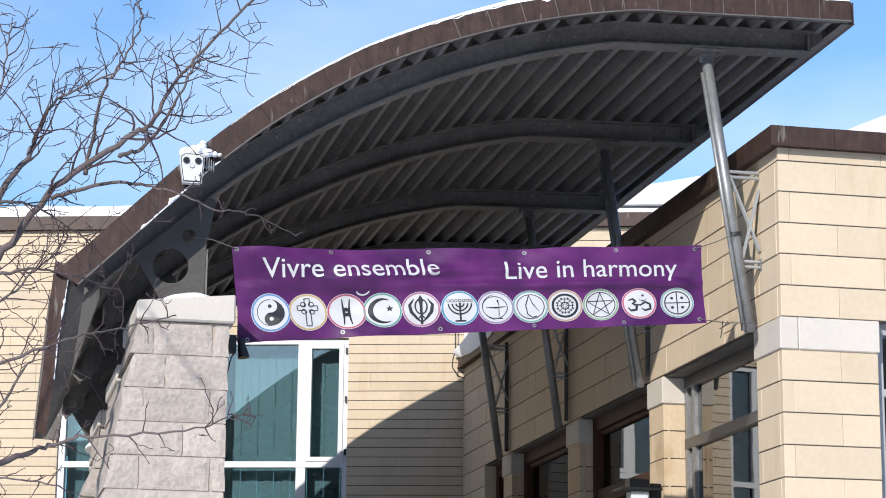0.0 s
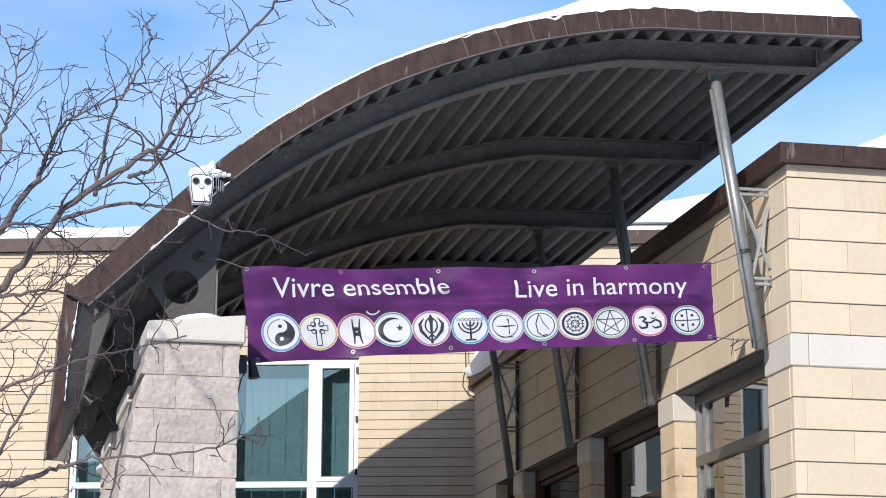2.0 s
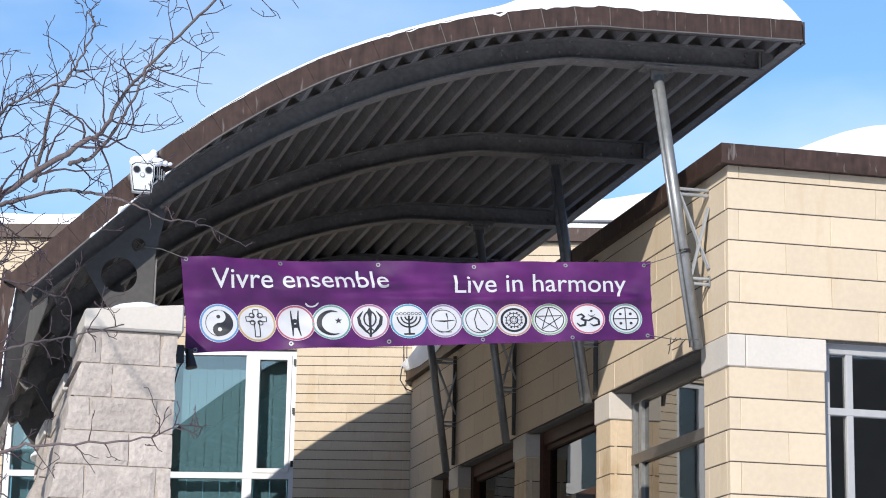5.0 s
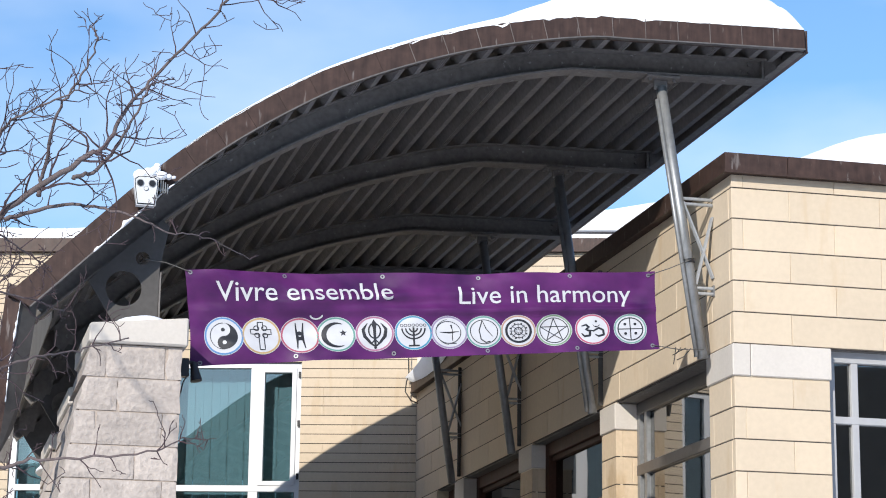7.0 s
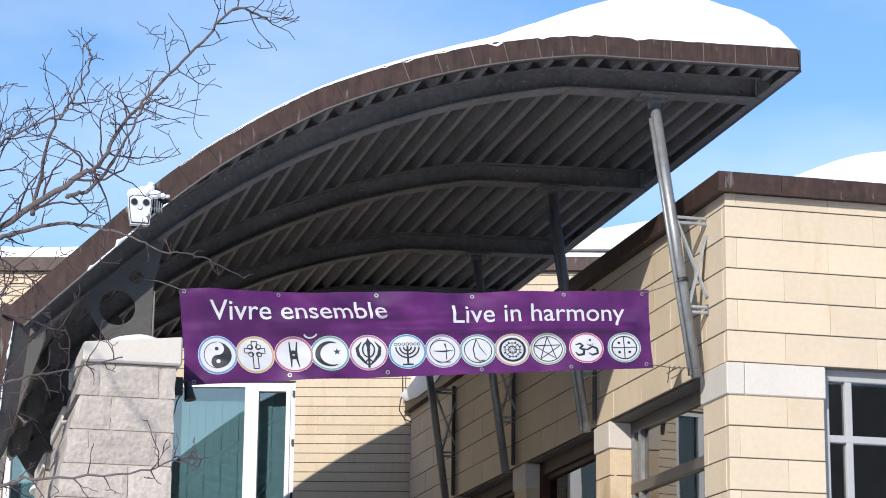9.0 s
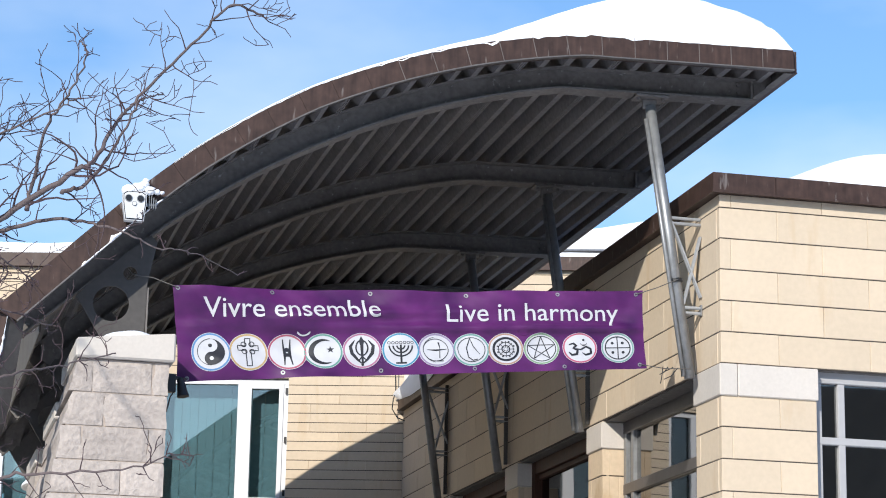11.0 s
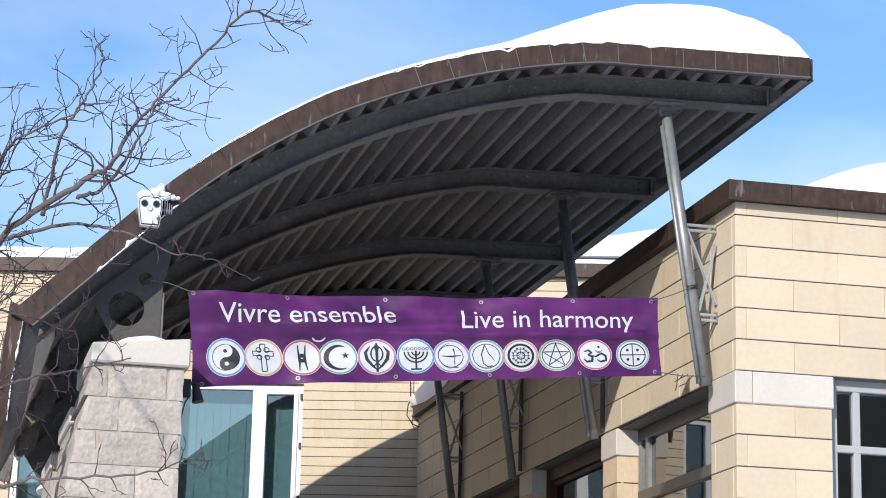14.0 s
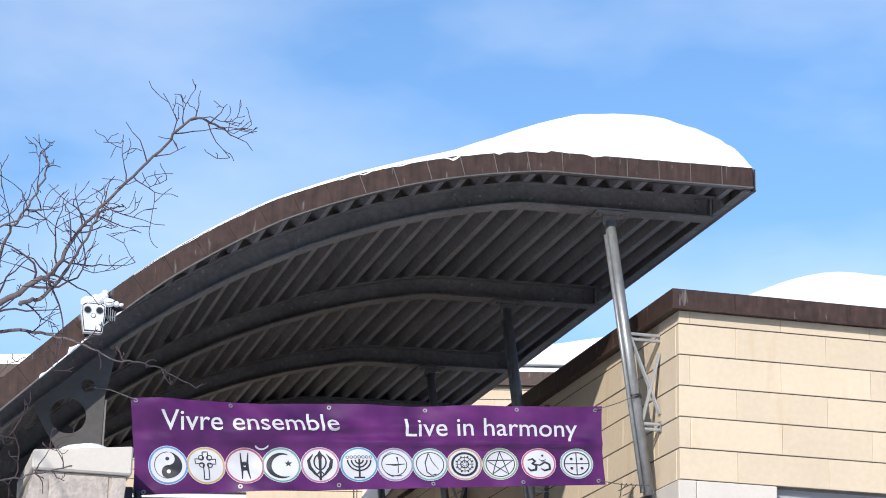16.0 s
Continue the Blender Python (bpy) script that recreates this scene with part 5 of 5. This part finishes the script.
def limb(name, pts, r0, r1, shoots, reach, up=0.3, start=0.0, depth=2):
    """A main limb through points (x, z), with its twigs."""
    bm, tw = bmesh.new(), bmesh.new()
    P = [Vector((x, TREE_Y + 0.15 * math.sin(i * 1.3 + r0 * 90), z)) for i, (x, z) in enumerate(pts)]
    fine = []
    for i in range(len(P) - 1):
        a, b, c, e = P[max(i - 1, 0)], P[i], P[i + 1], P[min(i + 2, len(P) - 1)]
        for k in range(8):
            t = k / 8
            q = 0.5 * ((2 * b) + (c - a) * t + (2 * a - 5 * b + 4 * c - e) * t * t + (3 * b - a - 3 * c + e) * t ** 3)
            fine.append(q + Vector((rnd.gauss(0, 0.004), rnd.gauss(0, 0.004), rnd.gauss(0, 0.004))))
    fine.append(P[-1])
    rad = [r1 + (r0 - r1) * (1 - i / (len(fine) - 1)) ** 2.0 for i in range(len(fine))]
    tube(bm, fine, rad, 9)
    ob = part(name, bm, BARK, tree, smooth=True)
    n = len(fine)
    shoots = round(shoots * 0.72)
    for k in range(shoots):
        i = int(n * (start + (0.99 - start) * (k + rnd.random()) / shoots))
        i = min(max(i, 1), n - 1)
        d = (fine[i] - fine[i - 1]).normalized()
        s = 1 if k % 2 else -1
        side = Vector((-d.z * s, rnd.uniform(-0.6, 0.6), d.x * s + up))
        grow(tw, fine[i], (d * 0.7 + side.normalized() * 0.8).normalized(), min(0.0060, max(0.0032, rad[i] * 0.5)), reach * rnd.uniform(0.45, 1.1) * (1.1 - 0.65 * i / n), depth)
    tagged(part("twig_mass", tw, TWIG, ob), kind="stuff")
    return ob


limb("trunk", [(-1.9, -0.05), (-1.88, 0.8), (-1.8, 1.7), (-1.62, 2.4)], 0.16, 0.11, 0, 0)
limb("limb", [(-1.62, 2.36), (-0.9, 2.75), (-0.3, 3.05), (0.0, 3.34), (0.13, 3.52), (0.34, 3.80), (0.63, 4.0), (0.70, 4.05), (0.81, 4.29), (0.90, 4.42), (1.10, 4.63), (1.23, 4.76), (1.38, 4.76)], 0.030, 0.005, 46, 0.50, up=0.02, start=0.40)
limb("limb", [(0.46, 3.90), (0.48, 3.99), (0.51, 4.19), (0.61, 4.36), (0.66, 4.55), (0.64, 4.64)], 0.011, 0.003, 12, 0.25)
limb("limb", [(0.60, 3.97), (0.71, 4.03), (0.80, 4.16), (0.87, 4.30), (0.93, 4.38), (1.0, 4.44)], 0.010, 0.003, 10, 0.2)
limb("limb", [(-1.65, 2.4), (-0.8, 3.0), (-0.1, 3.45), (0.20, 3.89), (0.26, 4.06), (0.33, 4.17), (0.55, 4.26), (0.64, 4.32)], 0.030, 0.003, 28, 0.40, start=0.4)
limb("limb", [(0.33, 3.78), (0.57, 3.86), (0.78, 3.80), (0.97, 3.71), (1.15, 3.72), (1.35, 3.68)], 0.010, 0.002, 16, 0.17)
limb("limb", [(-1.7, 2.2), (-0.8, 2.35), (-0.2, 2.55), (0.18, 2.68), (0.35, 2.75), (0.52, 2.79), (0.93, 2.81), (1.07, 2.88), (1.19, 2.9)], 0.030, 0.002, 26, 0.25, start=0.5)
limb("limb", [(-0.6, 2.85), (-0.2, 3.3), (0.14, 3.40), (0.35, 3.43), (0.59, 3.41)], 0.020, 0.003, 20, 0.26, start=0.4)
limb("limb", [(-0.5, 2.5), (-0.1, 2.9), (0.11, 3.02), (0.44, 3.16), (0.65, 3.24), (0.86, 3.32)], 0.016, 0.003, 20, 0.28, start=0.3)
limb("limb", [(-0.4, 2.9), (-0.05, 3.6), (0.05, 3.95), (0.10, 4.2), (0.13, 4.5)], 0.018, 0.003, 24, 0.40, start=0.35)
limb("limb", [(-0.9, 2.75), (-0.3, 3.25), (0.02, 3.62), (0.20, 3.70), (0.38, 3.66), (0.52, 3.60)], 0.018, 0.003, 26, 0.34, start=0.4)
limb("limb", [(-0.6, 2.9), (-0.2, 3.15), (0.10, 3.26), (0.28, 3.42), (0.40, 3.60)], 0.015, 0.003, 22, 0.30, start=0.4)
limb("limb", [(-0.6, 2.35), (-0.1, 2.56), (0.16, 2.60), (0.40, 2.57)], 0.012, 0.003, 18, 0.26, start=0.3)
limb("limb", [(-0.4, 2.3), (0.0, 2.6), (0.18, 2.9), (0.30, 3.1), (0.40, 3.22)], 0.014, 0.003, 18, 0.22, start=0.3)

limb("limb", [(-1.75, 2.2), (-2.6, 4.2), (-2.5, 5.9), (-1.75, 6.3), (-1.38, 5.97), (-1.1, 5.65)], 0.024, 0.006, 16, 0.35, start=0.5)

# ---- lamp standard in the forecourt ----
lamp = thing("lamp_standard", "dark lamp standard with a pale square lantern under a flat cap", "lamp", at=(4.53, 14.6, 0))
part("pole", tubes((((0, 0, 0), (0, 0, 2.95)), 0.035), sides=12), BRONZEFRAME, lamp, smooth=True)
part("lantern", boxes(((-0.062, -0.062, 2.95), (0.062, 0.062, 3.285)), bevel=0.006), WHITEPLASTIC, lamp, "pale lantern box")
part("cap", boxes(((-0.145, -0.11, 3.287), (0.145, 0.11, 3.305)), bevel=0.004), BLACKPLASTIC, lamp)
part("top_box", boxes(((-0.07, -0.06, 3.306), (0.065, 0.06, 3.37)), bevel=0.006), BLACKPLASTIC, lamp)
part("ballast_box", boxes(((0.085, -0.02, 3.10), (0.165, 0.10, 3.345)), bevel=0.006), BLACKPLASTIC, lamp)

# ---- single blocks of the walls ----
block_wall(wall_wing_front, (XS, YF, 0), 0, [(0.0, 0.637, 0.0, 4.012), (0.0, 4.03, 4.22, TOP)], COURSE, BUFF, 2.7)
block_wall(wall_wing_front, (XS, YF + 0.45, 0), -90, [(0.0, 0.45 - 0.05, 0.0, 4.012), (0.0, 0.45 - 0.05, 4.22, TOP)], COURSE, BUFF, 2.7)
block_wall(wall_wing_side, (XS, YB, 0), -90, [(0.0, YB - YF - 0.452, 4.22, TOP), (0.0, YB - 20.9, 0, 4.22)], COURSE, BUFF, 2.7)
for a, b in PILS:
    block_wall(wall_wing_side, (XS, b, 0), -90, [(0.0, b - a, 0.0, 4.012)], COURSE, STAINED, 2.7)
    block_wall(wall_wing_side, (XS + 0.05, a, 0), 0, [(0.0, 0.30, 0.0, 4.012)], COURSE, STAINED, 2.7)
W0 = back(-9.0, 0, 0)
NARROW = dict(joint=0.0072, band=3, length=0.573, starts=(8.632, 8.352))
block_wall(wall_back, W0, BACK_TURN, [(9 + WR, 9.0, 0, 6.76), (9 + WL, 9 + WR, WT, 6.76), (9 + PL, 9 + PR, WB, WT)], 0.0954, BUFF, 3.7, **NARROW)
wall_back_left = tagged(new("wall_back_left"), "buff narrow-course wall beyond the canopy's foot", "wall", kind="structure")
block_wall(wall_back_left, W0, BACK_TURN, [(3.6, 9 + WL, 0, 6.76)], 0.0954, BUFF, 3.4, **NARROW)
wall_back_upper = tagged(new("wall_back_upper"), "buff narrow-course wall above the wing roof", "wall", kind="structure")
block_wall(wall_back_upper, W0, BACK_TURN, [(9.0, 13.5, 6.2, 6.76)], 0.1, BUFF, 6.1, joint=0.008)
